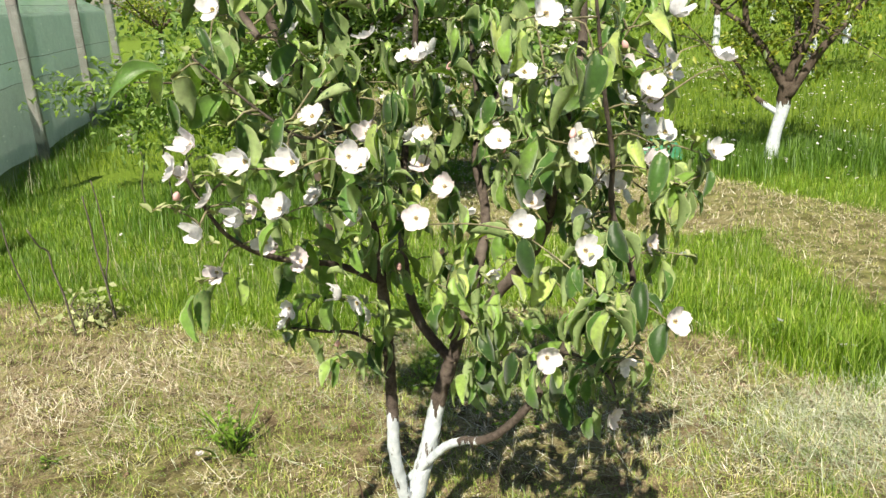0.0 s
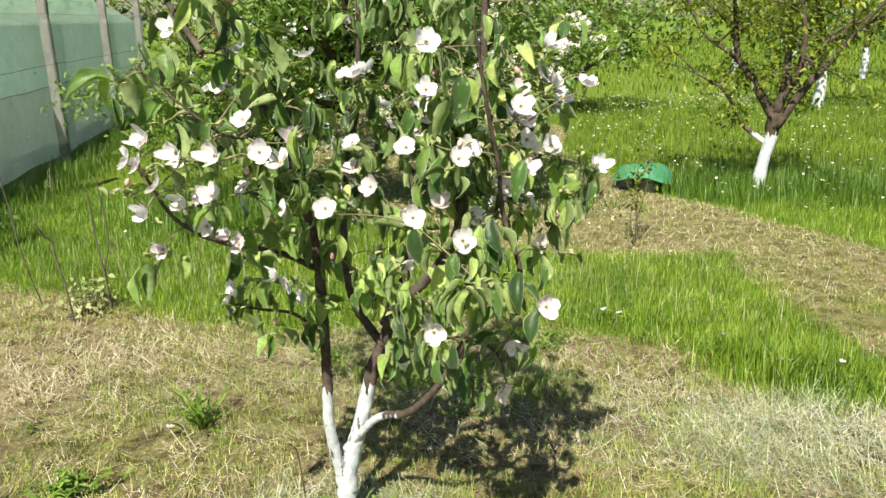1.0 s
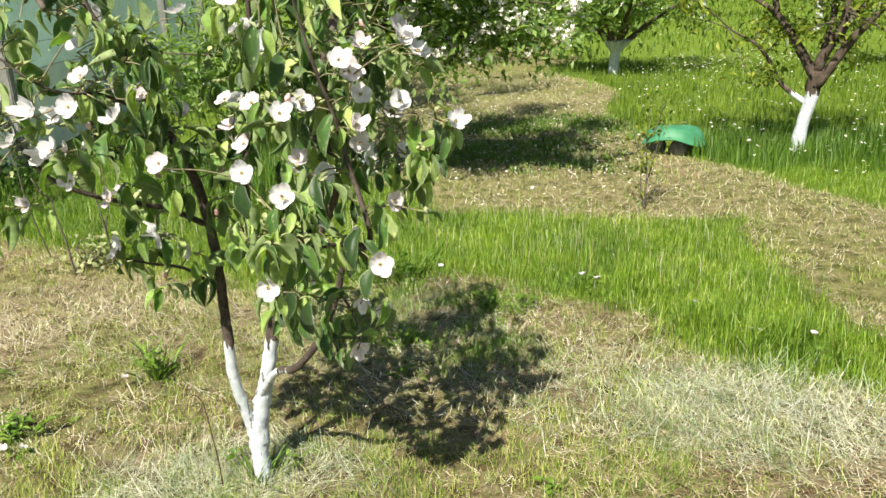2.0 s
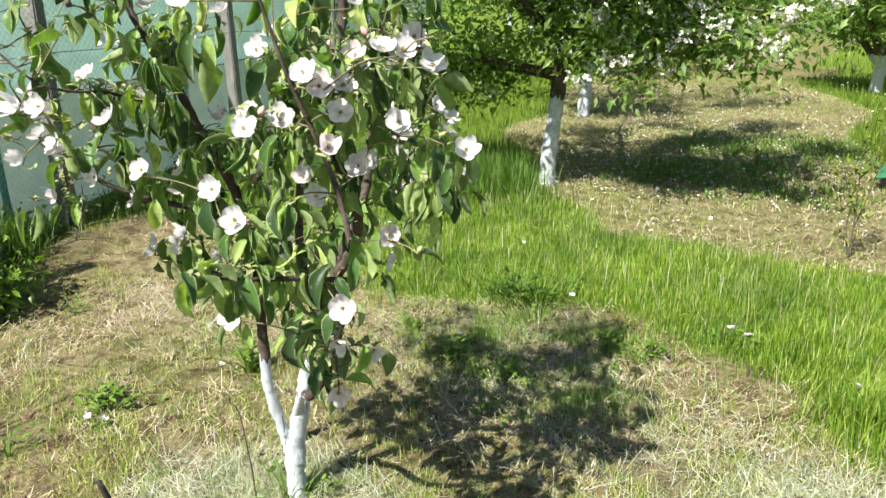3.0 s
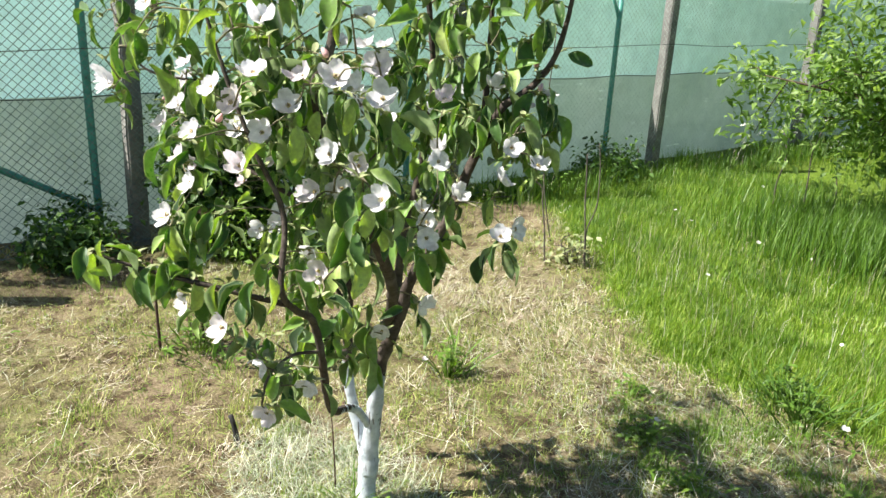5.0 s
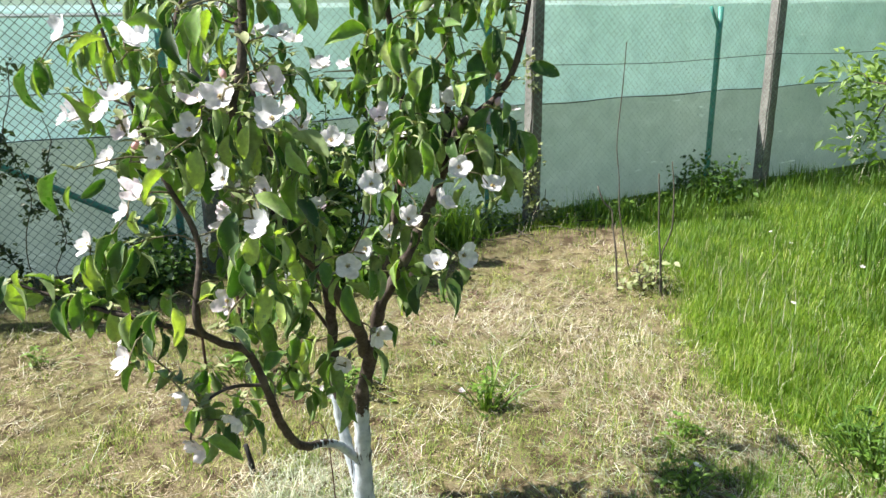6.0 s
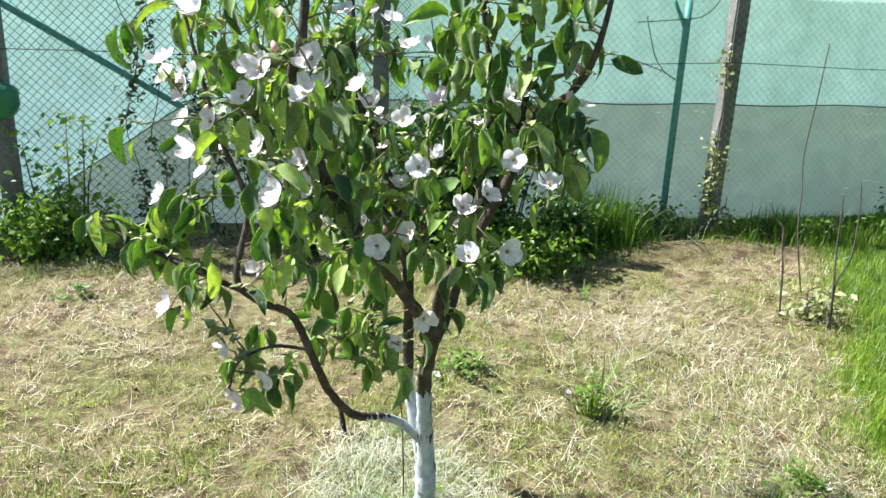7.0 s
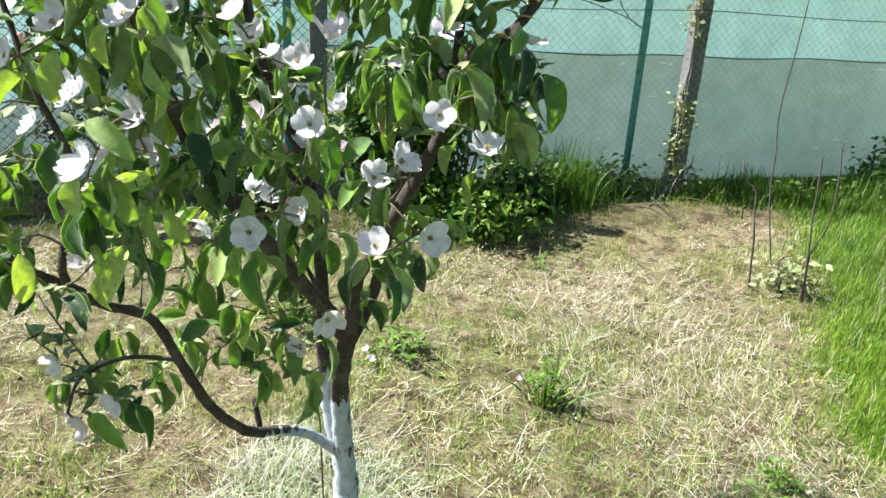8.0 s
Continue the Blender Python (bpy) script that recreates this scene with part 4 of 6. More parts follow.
# further leafy spurs, close round the limbs
for k in range(320):
    q = rnd.choice(leafy_pts if k < 205 else upper_pts)
    p = q + Vector((rnd.gauss(0, 0.085), rnd.gauss(0, 0.085), rnd.gauss(0.015, 0.055)))
    near_q = nearest_limb(p)
    if (p - near_q).length > 0.15:
        p = near_q + (p - near_q).normalized() * 0.15
    if q.z < 0.85 and rnd.random() < 0.7 or (p.z < 1.15 and rnd.random() < 0.42) or p.z < 0.72 or (p.z < 0.86 and p.y < 1.47) or p.y > 2.36 or p.y < 1.2 or (p.z > 1.62 and rnd.random() < (0.35 if p.z < 1.78 else 0.7)):
        continue
    CLUSTERS.append((p, spur(p), rnd.randint(5, 7), 1.0))
    if rnd.random() < 0.07:
        bd = part("flower_bud", BUD_MESH, quince, "pink unopened flower bud")
        bd.matrix_local = Matrix.Translation(p - ROOT + Vector((0, 0, 0.01))) @ pose(0, 0, 0, rnd.uniform(-40, 40), rnd.uniform(-40, 40), rnd.uniform(0, 360))
for p in ((-0.25, 1.23, 1.59), (-0.2, 1.26, 1.53), (-0.13, 1.3, 1.45), (-0.11, 1.4, 1.42), (-0.28, 1.2, 1.55), (0.445, 1.19, 1.13), (0.45, 1.22, 1.13), (0.44, 1.27, 1.10), (0.47, 1.33, 1.10), (0.48, 1.39, 1.07), (0.41, 1.28, 1.10), (0.49, 1.46, 1.06), (0.50, 1.52, 0.78), (0.45, 1.56, 0.82), (0.52, 1.56, 0.85), (0.48, 1.50, 0.88), (0.24, 1.72, 0.78), (0.28, 1.66, 0.80), (0.18, 1.74, 0.80), (0.33, 1.62, 0.76), (0.38, 1.60, 0.74), (0.25, 1.80, 0.86), (0.30, 1.75, 0.90), (0.36, 1.56, 0.86), (0.22, 1.84, 0.78), (0.16, 1.80, 0.70), (0.13, 1.86, 0.66), (0.20, 1.78, 0.72), (-0.26, 1.72, 0.87), (-0.2, 1.72, 0.9), (-0.3, 1.66, 0.92),
          (0.13, 1.66, 0.956), (0.187, 1.66, 0.893), (0.229, 1.64, 0.937), (0.074, 1.72, 0.985), (0.252, 1.66, 0.83), (0.299, 1.60, 0.939), (0.214, 1.62, 1.007), (0.124, 1.66, 1.054), (0.205, 1.62, 1.03), (0.143, 1.70, 0.951), (0.676, 1.70, 1.323), (0.692, 1.70, 1.246), (0.639, 1.68, 1.226), (0.602, 1.70, 1.338), (0.461, 1.62, 1.108), (0.346, 1.62, 1.045), (0.517, 1.50, 1.05), (0.531, 1.50, 0.923), (0.506, 1.56, 0.805), (0.55, 1.56, 0.86),
          (0.49, 1.74, 1.67), (0.57, 1.70, 1.63), (0.63, 1.66, 1.66), (0.66, 1.72, 1.60), (0.68, 1.70, 1.53), (0.61, 1.74, 1.55), (0.50, 1.78, 1.54), (0.56, 1.72, 1.46), (0.48, 1.80, 1.34), (0.56, 1.76, 1.37), (0.62, 1.72, 1.28), (0.66, 1.70, 1.22), (0.58, 1.74, 1.20), (0.61, 1.72, 1.14), (0.52, 1.80, 1.24),
          (0.26, 2.14, 1.59), (0.28, 2.21, 1.55), (0.24, 2.27, 1.58), (0.27, 2.29, 1.49), (0.29, 2.24, 1.43), (0.26, 2.30, 1.38), (0.30, 2.20, 1.35), (0.27, 2.27, 1.31)):
    p = Vector(p)
    CLUSTERS.append((p, spur(p), 5, 1.0))
for k in range(34):
    t = rnd.random()
    p = Vector((-0.26, 1.48, 1.74)).lerp(Vector((-0.60, 1.62, 2.05)), t) + Vector((rnd.gauss(0, 0.11), rnd.gauss(0, 0.11), abs(rnd.gauss(0, 0.08))))
    CLUSTERS.append((p, spur(p), 6, 1.0))
part("fine_branching", mesh_from("twigs", twig_v, twig_f, [SPUR], smooth=True), quince, "thin brown fruiting spurs", "stuff")

leaves = []
for p, way, count, size in CLUSTERS:
    a0 = rnd.uniform(0, 6.28)
    for k in range(max(3, count - 1)):
        a = a0 + 2 * math.pi * k / count + rnd.uniform(-0.5, 0.5)
        flat = rnd.random() < 0.19
        out = Vector((math.cos(a), math.sin(a), rnd.uniform(-0.6, 0.5) if flat else rnd.uniform(-3.0, -0.6))) + way * 0.25
        base = p + Vector((math.cos(a), math.sin(a), 0)) * 0.014 + Vector((rnd.gauss(0, 0.012), rnd.gauss(0, 0.012), rnd.gauss(0, 0.016)))
        up = Vector((rnd.uniform(-0.5, 0.5), rnd.uniform(-0.5, 0.5), 0.5)) + Vector((math.cos(a), math.sin(a), 0)) * 1.2
        centre = base + out.normalized() * 0.04
        if any(-0.005 < (centre - o).dot(n) < 0.26 and ((centre - o) - n * (centre - o).dot(n)).length < 0.055 for o, n in OPEN):
            continue
        leaves.append((rnd.randrange(6), aim(base - ROOT, out, up, size * rnd.uniform(0.66, 1.14), rnd.gauss(0, 0.4))))
TIP_FORMS = [leaf_shape(0.07, 0.034, 0.4, 0.6, 3) for _ in range(6)]
# cream-green young tips in the heart of each spur
tips = [(rnd.choice((0, 2, 4)), aim(p - ROOT + Vector((rnd.gauss(0, 0.006), rnd.gauss(0, 0.006), 0.0)), (math.cos(a), math.sin(a), rnd.uniform(0.2, 1.4)), (0, 0, 1), rnd.uniform(0.28, 0.52))) for p, _, _, _ in CLUSTERS for a in (rnd.uniform(0, 2), rnd.uniform(2, 4), rnd.uniform(4, 6.2))]
part("young_growth", joined("young_growth", tips, TIP_FORMS, [PALE_LEAF, PALE_LEAF]), quince, "small cream-green young leaf tips", "stuff")
# the leaves on the side that the path goes round are single parts, the rest one crown
leaves.sort(key=lambda l: (l[1].translation - Vector((0.65, -0.55, 1.05))).length)
for k, m in leaves[:300]:
    lf = part("leaf", LEAF_MESHES[k], quince)
    lf.matrix_local = m
part("crown", joined("crown", leaves[300:], LEAF_FORMS, [LEAF_UP_MANY, LEAF_DOWN_MANY, LEAF_RIM]), quince, "drooping oval green leaves with grey-green undersides", "stuff")


# ---------------------------------------------------------------- fence and film wall
def along(s, d=0.0, z=0.0):
    """A place s metres along the fence from its first near post, d metres behind it."""
    return FENCE0 + FENCE_DIR * s + FENCE_OUT * d + Vector((0, 0, z))


YAW = math.degrees(math.atan2(FENCE_DIR.y, FENCE_DIR.x))
POSTS = [-4.8, -2.31, 0.0, 2.45, 4.95, 7.5, 10.1, 12.5]
post_mesh = box_mesh("concrete_post", 0.105, 0.105, 2.25, CONCRETE, 0.010, 14, 0.006)
for i, s in enumerate(POSTS):
    ob = tagged(new("concrete_post", post_mesh), "weathered square grey concrete fence post", "post", "fence posts")
    ob.matrix_world = Matrix.Translation(along(s, 0.02, -0.05)) @ pose(0, 0, 0, rnd.uniform(-0.7, 0.7), rnd.uniform(-0.7, 0.7), YAW + rnd.uniform(-5, 5))


def chain_link(length, height, cell=0.054, r_=0.0011, mat=PALE_WIRE):
    """A panel of woven diamond wire along +x."""
    v, f_ = [], []
    nx_, nz_ = int(length / cell), int(height / cell)
    cx = length / nx_
    for i in range(nx_):
        for j in range(nz_):
            x0, z0 = i * cx, 0.04 + j * cell
            for a, b_ in (((x0, 0.002, z0), (x0 + cx, 0.002, z0 + cell)), ((x0 + cx, -0.002, z0), (x0, -0.002, z0 + cell))):
                a, b_ = Vector(a), Vector(b_)
                d = (b_ - a).normalized()
                s1 = Vector((0, 1, 0))
                s2 = d.cross(s1)
                st = len(v)
                for p in (a, b_):
                    v.extend((p + s1 * r_, p - s1 * r_ * 0.5 + s2 * r_ * 0.87, p - s1 * r_ * 0.5 - s2 * r_ * 0.87))
                for k in range(3):
                    k2 = (k + 1) % 3
                    f_.append((st + k, st + k2, st + 3 + k2, st + 3 + k))
    return mesh_from("chain_link", v, f_, [mat])


LINK, THICK_LINK = chain_link(2.5, 1.75), chain_link(2.5, 1.75, r_=0.0023, mat=WIRE)
EDGE = tube("edge_wire", [(0, -0.003, 0), (1.25, -0.003, -0.006), (2.5, -0.003, 0)], [0.0024] * 3, WIRE, 5, 0, 0.2)
for s in [a for a in POSTS if a < 12]:
    ob = thing("chain_link_panel", "dark diamond chain-link wire mesh between concrete posts", "fence", "fence panels")
    ob.matrix_world = Matrix.Translation(along(s + 0.0, -0.045)) @ pose(0, 0, 0, 0, 0, YAW)
    part("wire_mesh", THICK_LINK if s < -0.1 else LINK, ob, "woven diamond wire")
    for z in (0.05, 1.78):
        part("edge_wire", EDGE, ob).location = (0, 0, z)


def wire(z, sag, barbs=False):
    pts = []
    for a, b_ in zip(POSTS[:-1], POSTS[1:]):
        for k in range(8):
            t = k / 8
            pts.append(along(a + (b_ - a) * t, -0.058, z - sag * 4 * t * (1 - t) + 0.006 * math.sin(a * 3 + k)))
    line, rad = smooth_line(pts, [0.0027] * len(pts), 0.1)
    v, f_ = tube_data(line, rad, 5)
    if barbs:
        for p in line[::2]:
            tube_data([p - Vector((0.006, 0.004, 0.012)), p, p + Vector((0.006, 0.004, 0.012))], [0.001, 0.0016, 0.001], 4, 0, v, f_)
    return tagged(new("fence_wire", mesh_from("fence_wire", v, f_, [DARK_WIRE])), "thin dark barbed wire strung along the posts" if barbs else "thin dark tension wire along the fence", "wire")


wire(1.235, 0.015, True)

house = thing("film_tunnel", "long green plastic film garden tunnel with grey skirt behind the fence", "greenhouse", at=along(0, 0.4))


def hem(s):
    """Height of the seam between the grey skirt and the green film: it drops along the brace in the end bay."""
    return min(0.895, max(0.03, 0.10 + (s + 2.40) * 0.685))


def sheet(name, profile, s0, s1, mat, label, step=0.10, wave=0.012):
    """A film along the fence with the given (d, z) profile at each s; it ripples slightly."""
    ns = int((s1 - s0) / step)
    o = along(0, 0.4)
    verts, faces = [], []
    m_ = len(profile(0))
    for i in range(ns + 1):
        s = s0 + (s1 - s0) * i / ns
        for d, z in profile(s):
            w = wave * (math.sin(s * 2.7 + z * 2) + 0.6 * math.sin(s * 6.1 - z * 3))
            verts.append(along(s, d + w, z) - o)
    for i in range(ns):
        for j in range(m_ - 1):
            a = i * m_ + j
            faces.append((a, a + m_, a + m_ + 1, a + 1))
    return part(name, mesh_from(name, verts, faces, [mat], smooth=True), house, label)


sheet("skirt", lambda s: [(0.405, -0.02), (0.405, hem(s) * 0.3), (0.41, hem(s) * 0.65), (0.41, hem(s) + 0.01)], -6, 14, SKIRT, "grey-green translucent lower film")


def wall_line(s):
    return [(0.40, hem(s)), (0.40, hem(s) * 0.6 + 0.66), (0.40, hem(s) * 0.3 + 1.15), (0.41, 1.64), (0.41, 1.70)]


sheet("film_wall", wall_line, -0.16, 14, FILM, "turquoise-green translucent film, dimness farther along put into its colour")
sheet("end_film", wall_line, -6, -0.16, END_FILM, "pale bluish translucent film of the end bay")
sheet("film_roof", lambda s: [(0.42, 1.695), (0.62, 1.82), (0.95, 2.0), (1.4, 2.2), (1.9, 2.3), (2.4, 2.2)], -6, 14, ROOF_FILM, "clear green-tinted film arching over", 0.2)
line = [along(-2.4 + 0.2 * k, 0.375, hem(-2.4 + 0.2 * k) + 0.008 * math.sin(k * 1.1)) - along(0, 0.4) for k in range(82)]
v, f_ = tube_data(line, [0.0042] * len(line), 6)
part("hem_rope", mesh_from("hem_rope", v, f_, [DARK_WIRE]), house, "dark rope along the film's hem")
line = [along(-6 + 0.25 * k, 0.39, 1.64) - along(0, 0.4) for k in range(24)]
v, f_ = tube_data(line, [0.014] * len(line), 6)
RAIL, nt, b = material("pale_rail", 0.5)
c = ramp(nt, noise_node(nt, 12, 4).outputs[0], [(0.3, (0.50, 0.56, 0.54)), (0.7, (0.74, 0.78, 0.76))])
nt.links.new(c.outputs[0], b.inputs["Base Color"])
part("rail", mesh_from("rail", v, f_, [RAIL]), house, "pale eaves rail")
for s in (-4.7, -2.4, -0.16, 2.25, 4.62):
    part("frame_post", tube("frame_post", [along(s, 0.36, z) - along(0, 0.4) for z in (-0.05, 0.5, 1.1, 1.64)], [0.026] * 4, GREEN_STEEL, 10, 0, 0.3), house, "green steel upright")
    if s > 2:
        part("strut", tube("strut", [along(s, 0.36, 1.42) - along(0, 0.4), along(s - 0.05, 0.36, 1.52) - along(0, 0.4), along(s - 0.12, 0.36, 1.64) - along(0, 0.4)], [0.015] * 3, GREEN_STEEL, 8, 0, 0.1), house, "green steel strut")
for (s0, z0), (s1, z1) in (((-2.38, 1.50), (-0.2, 0.18)), ((-4.65, 0.10), (-2.45, 1.55))):
    part("brace", tube("brace", [along(s0, 0.355, z0) - along(0, 0.4), along((s0 + s1) / 2, 0.34, (z0 + z1) / 2) - along(0, 0.4), along(s1, 0.355, z1) - along(0, 0.4)], [0.022] * 3, GREEN_STEEL, 8, 0, 0.3), house, "dark green diagonal brace")


# ---------------------------------------------------------------- leafy plants in general
def simple_leaf(length, width):
    v, f_, ix = leaf_shape(length, width, 0.3, 0.8, 2)
    half = len(v) // 2
    return v[:half], [q for q in f_ if max(q) < half], [0] * (len(f_) // 2)


def leaf_crown(name, centres, count, spread, forms, mat, hang=0.4, seed=1):
    """Leaves strewn in clumps round the given centres, in one mesh."""
    r_ = random.Random(seed)
    placed = []
    for c_ in centres:
        c_ = Vector(c_)
        for _ in range(count):
            p = c_ + Vector((r_.gauss(0, spread), r_.gauss(0, spread), r_.gauss(0, spread * 0.7)))
            a = r_.uniform(0, 6.28)
            placed.append((r_.randrange(len(forms)), aim(p, (math.cos(a), math.sin(a), r_.uniform(-hang - 0.6, 0.7)), (r_.uniform(-0.5, 0.5), r_.uniform(-0.5, 0.5), 1), r_.uniform(0.6, 1.2), r_.gauss(0, 0.5))))
    return joined(name, placed, forms, [mat])


APPLE_FORMS = [simple_leaf(0.100, 0.042), simple_leaf(0.084, 0.036), simple_leaf(0.064, 0.030)]
BIG_FORMS = [simple_leaf(0.13, 0.075), simple_leaf(0.11, 0.06)]
BUSH_FORMS = [simple_leaf(0.055, 0.035), simple_leaf(0.042, 0.03), simple_leaf(0.065, 0.04)]
NETTLE_FORMS = [simple_leaf(0.060, 0.032), simple_leaf(0.048, 0.027)]
BLOSSOM_FORMS = [cheap_flower(0.025, 0.4), cheap_flower(0.022, 0.7)]


def orchard_tree(label, at, trunk, limbs, leaf_mat, forms, per=26, spread=0.16, blossom=0, seed=1, kind="apple_tree", clumps=5, hang=0.4, sunny=False, sprays=(), bark=ORCHARD_BARK):
    """Whitewashed trunk, curved limbs with side shoots, leaf clumps strewn along them, and blossom."""
    r_ = random.Random(seed)
    tree = thing(kind, label, "tree", "orchard trees", at)
    part("trunk", tube("trunk", trunk[0], trunk[1], bark, 12, 0.25, 0.05), tree, "whitewashed lower trunk")
    centres = []
    for pts, r0 in limbs:
        n = len(pts)
        part("limb", tube("limb", pts, [r0 * (1 - 0.85 * k / (n - 1)) for k in range(n)], bark, 8, 0.2, 0.06), tree, "dark bare-barked limb")
        line, _ = smooth_line(pts, [1] * n, 0.08)
        tail = line[int(len(line) * 0.3):]
        for k in range(clumps):
            q = tail[int(k * (len(tail) - 1) / max(1, clumps - 1))]
            tip = q + Vector((r_.gauss(0, 0.28), r_.gauss(0, 0.28), r_.gauss(0.05, 0.22)))
            part("shoot", tube("shoot", [q, q.lerp(tip, 0.5) + Vector((0, 0, 0.03)), tip], [r0 * 0.25, r0 * 0.18, 0.003], TWIG, 6, 0, 0.1), tree)
            centres += [q.lerp(tip, t) for t in (0.4, 0.75, 1.05)]
    for p in sprays:
        p = Vector(p)
        q = Vector((p.x * 0.45, 0.1, 1.25 + 0.25 * (p.z - 1.2)))
        part("shoot", tube("shoot", [q, q.lerp(p, 0.5) + Vector((0, 0, 0.08)), p], [0.014, 0.010, 0.005], TWIG, 6, 0, 0.1), tree)
        centres += [p, p + Vector((r_.gauss(0, 0.12), r_.gauss(0.05, 0.08), r_.gauss(0, 0.10))), q.lerp(p, 0.6) + Vector((0, -0.06, 0))]
    part("crown", leaf_crown("crown", centres, per, spread, forms, leaf_mat, hang, seed), tree, "loose crown of young green leaves", "stuff")
    if blossom:
        placed = []
        for i_ in range(blossom):
            c_ = Vector(sprays[i_]) + Vector((0, -0.08, 0)) if i_ < len(sprays) else (max([r_.choice(centres) for _ in range(5)], key=lambda v_: 0.8 * v_.x - v_.y - 0.9 * v_.z) if sunny else r_.choice(centres)) + Vector((r_.gauss(0, spread), r_.gauss(0, spread), r_.gauss(0, spread * 0.7)))
            for _ in range(r_.randint(9, 20) if sunny else r_.randint(6, 12)):
                p = c_ + Vector((r_.gauss(0, 0.045), r_.gauss(0, 0.045), r_.gauss(0, 0.035)))
                placed.append((r_.randrange(2), Matrix.Translation(p) @ pose(0, 0, 0, r_.uniform(-90, 60), r_.uniform(-60, 60), r_.uniform(0, 360))))
        part("blossom", joined("blossom", placed, BLOSSOM_FORMS, [BLOSSOM]), tree, "clusters of white blossom", "stuff")
    return tree


def spread_limbs(base, n, reach, rise, r0, seed):
    """Limbs that fork out from a trunk's head like a vase."""
    r_ = random.Random(seed)
    out = []
    for k in range(n):
        a = 2 * math.pi * k / n + r_.uniform(-0.4, 0.4)
        R, H = reach * r_.uniform(0.75, 1.15), rise * r_.uniform(0.75, 1.2)
        d = Vector((math.cos(a), math.sin(a), 0))
        out.append(([Vector(base), Vector(base) + d * R * 0.35 + Vector((0, 0, H * 0.35)), Vector(base) + d * R * 0.7 + Vector((0, 0, H * 0.62)), Vector(base) + d * R + Vector((0, 0, H))], r0 * r_.uniform(0.8, 1.1)))
    return out


# the apple tree at the alley's near end: leaning trunk, long low limb towards the fence
SPRAYS = ((0.33, -0.35, 1.17), (1.21, -0.4, 1.28), (1.07, -0.35, 1.06), (1.49, -0.3, 1.09), (1.81, -0.35, 1.17), (1.83, -0.3, 1.42), (0.44, -0.4, 1.43), (0.05, -0.35, 1.27), (0.77, -0.45, 1.28), (0.92, -0.4, 1.45), (1.51, -0.35, 1.30), (0.63, -0.45, 1.37), (1.27, -0.35, 1.48), (1.76, -0.4, 1.22))
T4 = [(0, 0, -0.05), (0.02, 0, 0.3), (0.06, 0.02, 0.7), (0.10, 0.03, 1.15)]
orchard_tree("apple tree with whitewashed trunk, low leafy limbs and white blossom", (-1.20, 6.25, 0), (T4, [0.07, 0.064, 0.06, 0.058]),
             spread_limbs((0.10, 0.03, 1.1), 4, 1.5, 1.2, 0.045, 4) + spread_limbs((0.12, 0.03, 1.15), 5, 1.5, 2.2, 0.04, 14)
             + [([(0.07, 0.02, 0.95), (-0.4, -0.3, 1.05), (-0.85, -0.65, 1.12), (-1.25, -0.95, 1.18)], 0.026), ([(0.07, 0.02, 0.9), (-0.6, -0.1, 1.0), (-1.3, 0.1, 1.0), (-2.2, 0.3, 0.95)], 0.026), ([(0.0, 0.0, 0.95), (-0.5, 0.0, 0.95), (-0.9, -0.2, 0.92), (-1.25, -0.35, 0.88)], 0.024), ([(0.08, 0.02, 1.0), (0.5, -0.15, 1.15), (1.0, -0.2, 1.2), (1.6, -0.1, 1.25)], 0.035), ([(0.1, 0.02, 1.1), (0.55, 0.25, 1.3), (1.0, 0.5, 1.45), (1.5, 0.8, 1.5)], 0.035), ([(0.1, 0.02, 1.1), (0.45, -0.4, 1.4), (0.8, -0.7, 1.65), (1.2, -0.9, 1.9)], 0.035), ([(0.1, 0.02, 1.1), (0.3, 0.6, 1.35), (0.5, 1.1, 1.5), (0.8, 1.7, 1.6)], 0.035)],
             APPLE_LEAF, APPLE_FORMS, 56, 0.12, 90, 4, clumps=8, sunny=True, sprays=SPRAYS)
orchard_tree("apple tree with whitewashed trunk and white blossom along the alley", (-2.41, 9.9, 0), ([(0, 0, -0.05), (0.02, 0, 0.4), (0, 0.03, 0.8), (0.04, 0.0, 1.2)], [0.09, 0.08, 0.075, 0.07]), spread_limbs((0.04, 0, 1.1), 8, 1.8, 1.1, 0.045, 5), APPLE_LEAF, APPLE_FORMS, 50, 0.18, 190, 5, clumps=7, bark=ALLEY_BARK)
orchard_tree("apple tree with whitewashed trunk farther along the alley", (-3.86, 14.2, 0), ([(0, 0, -0.05), (0.1, 0, 0.4), (0.05, 0.03, 0.8), (0.04, 0.0, 1.2)], [0.09, 0.08, 0.075, 0.07]), spread_limbs((0.04, 0, 1.1), 8, 2.0, 1.2, 0.045, 6), APPLE_LEAF, APPLE_FORMS, 50, 0.2, 150, 6, clumps=7, bark=ALLEY_BARK)
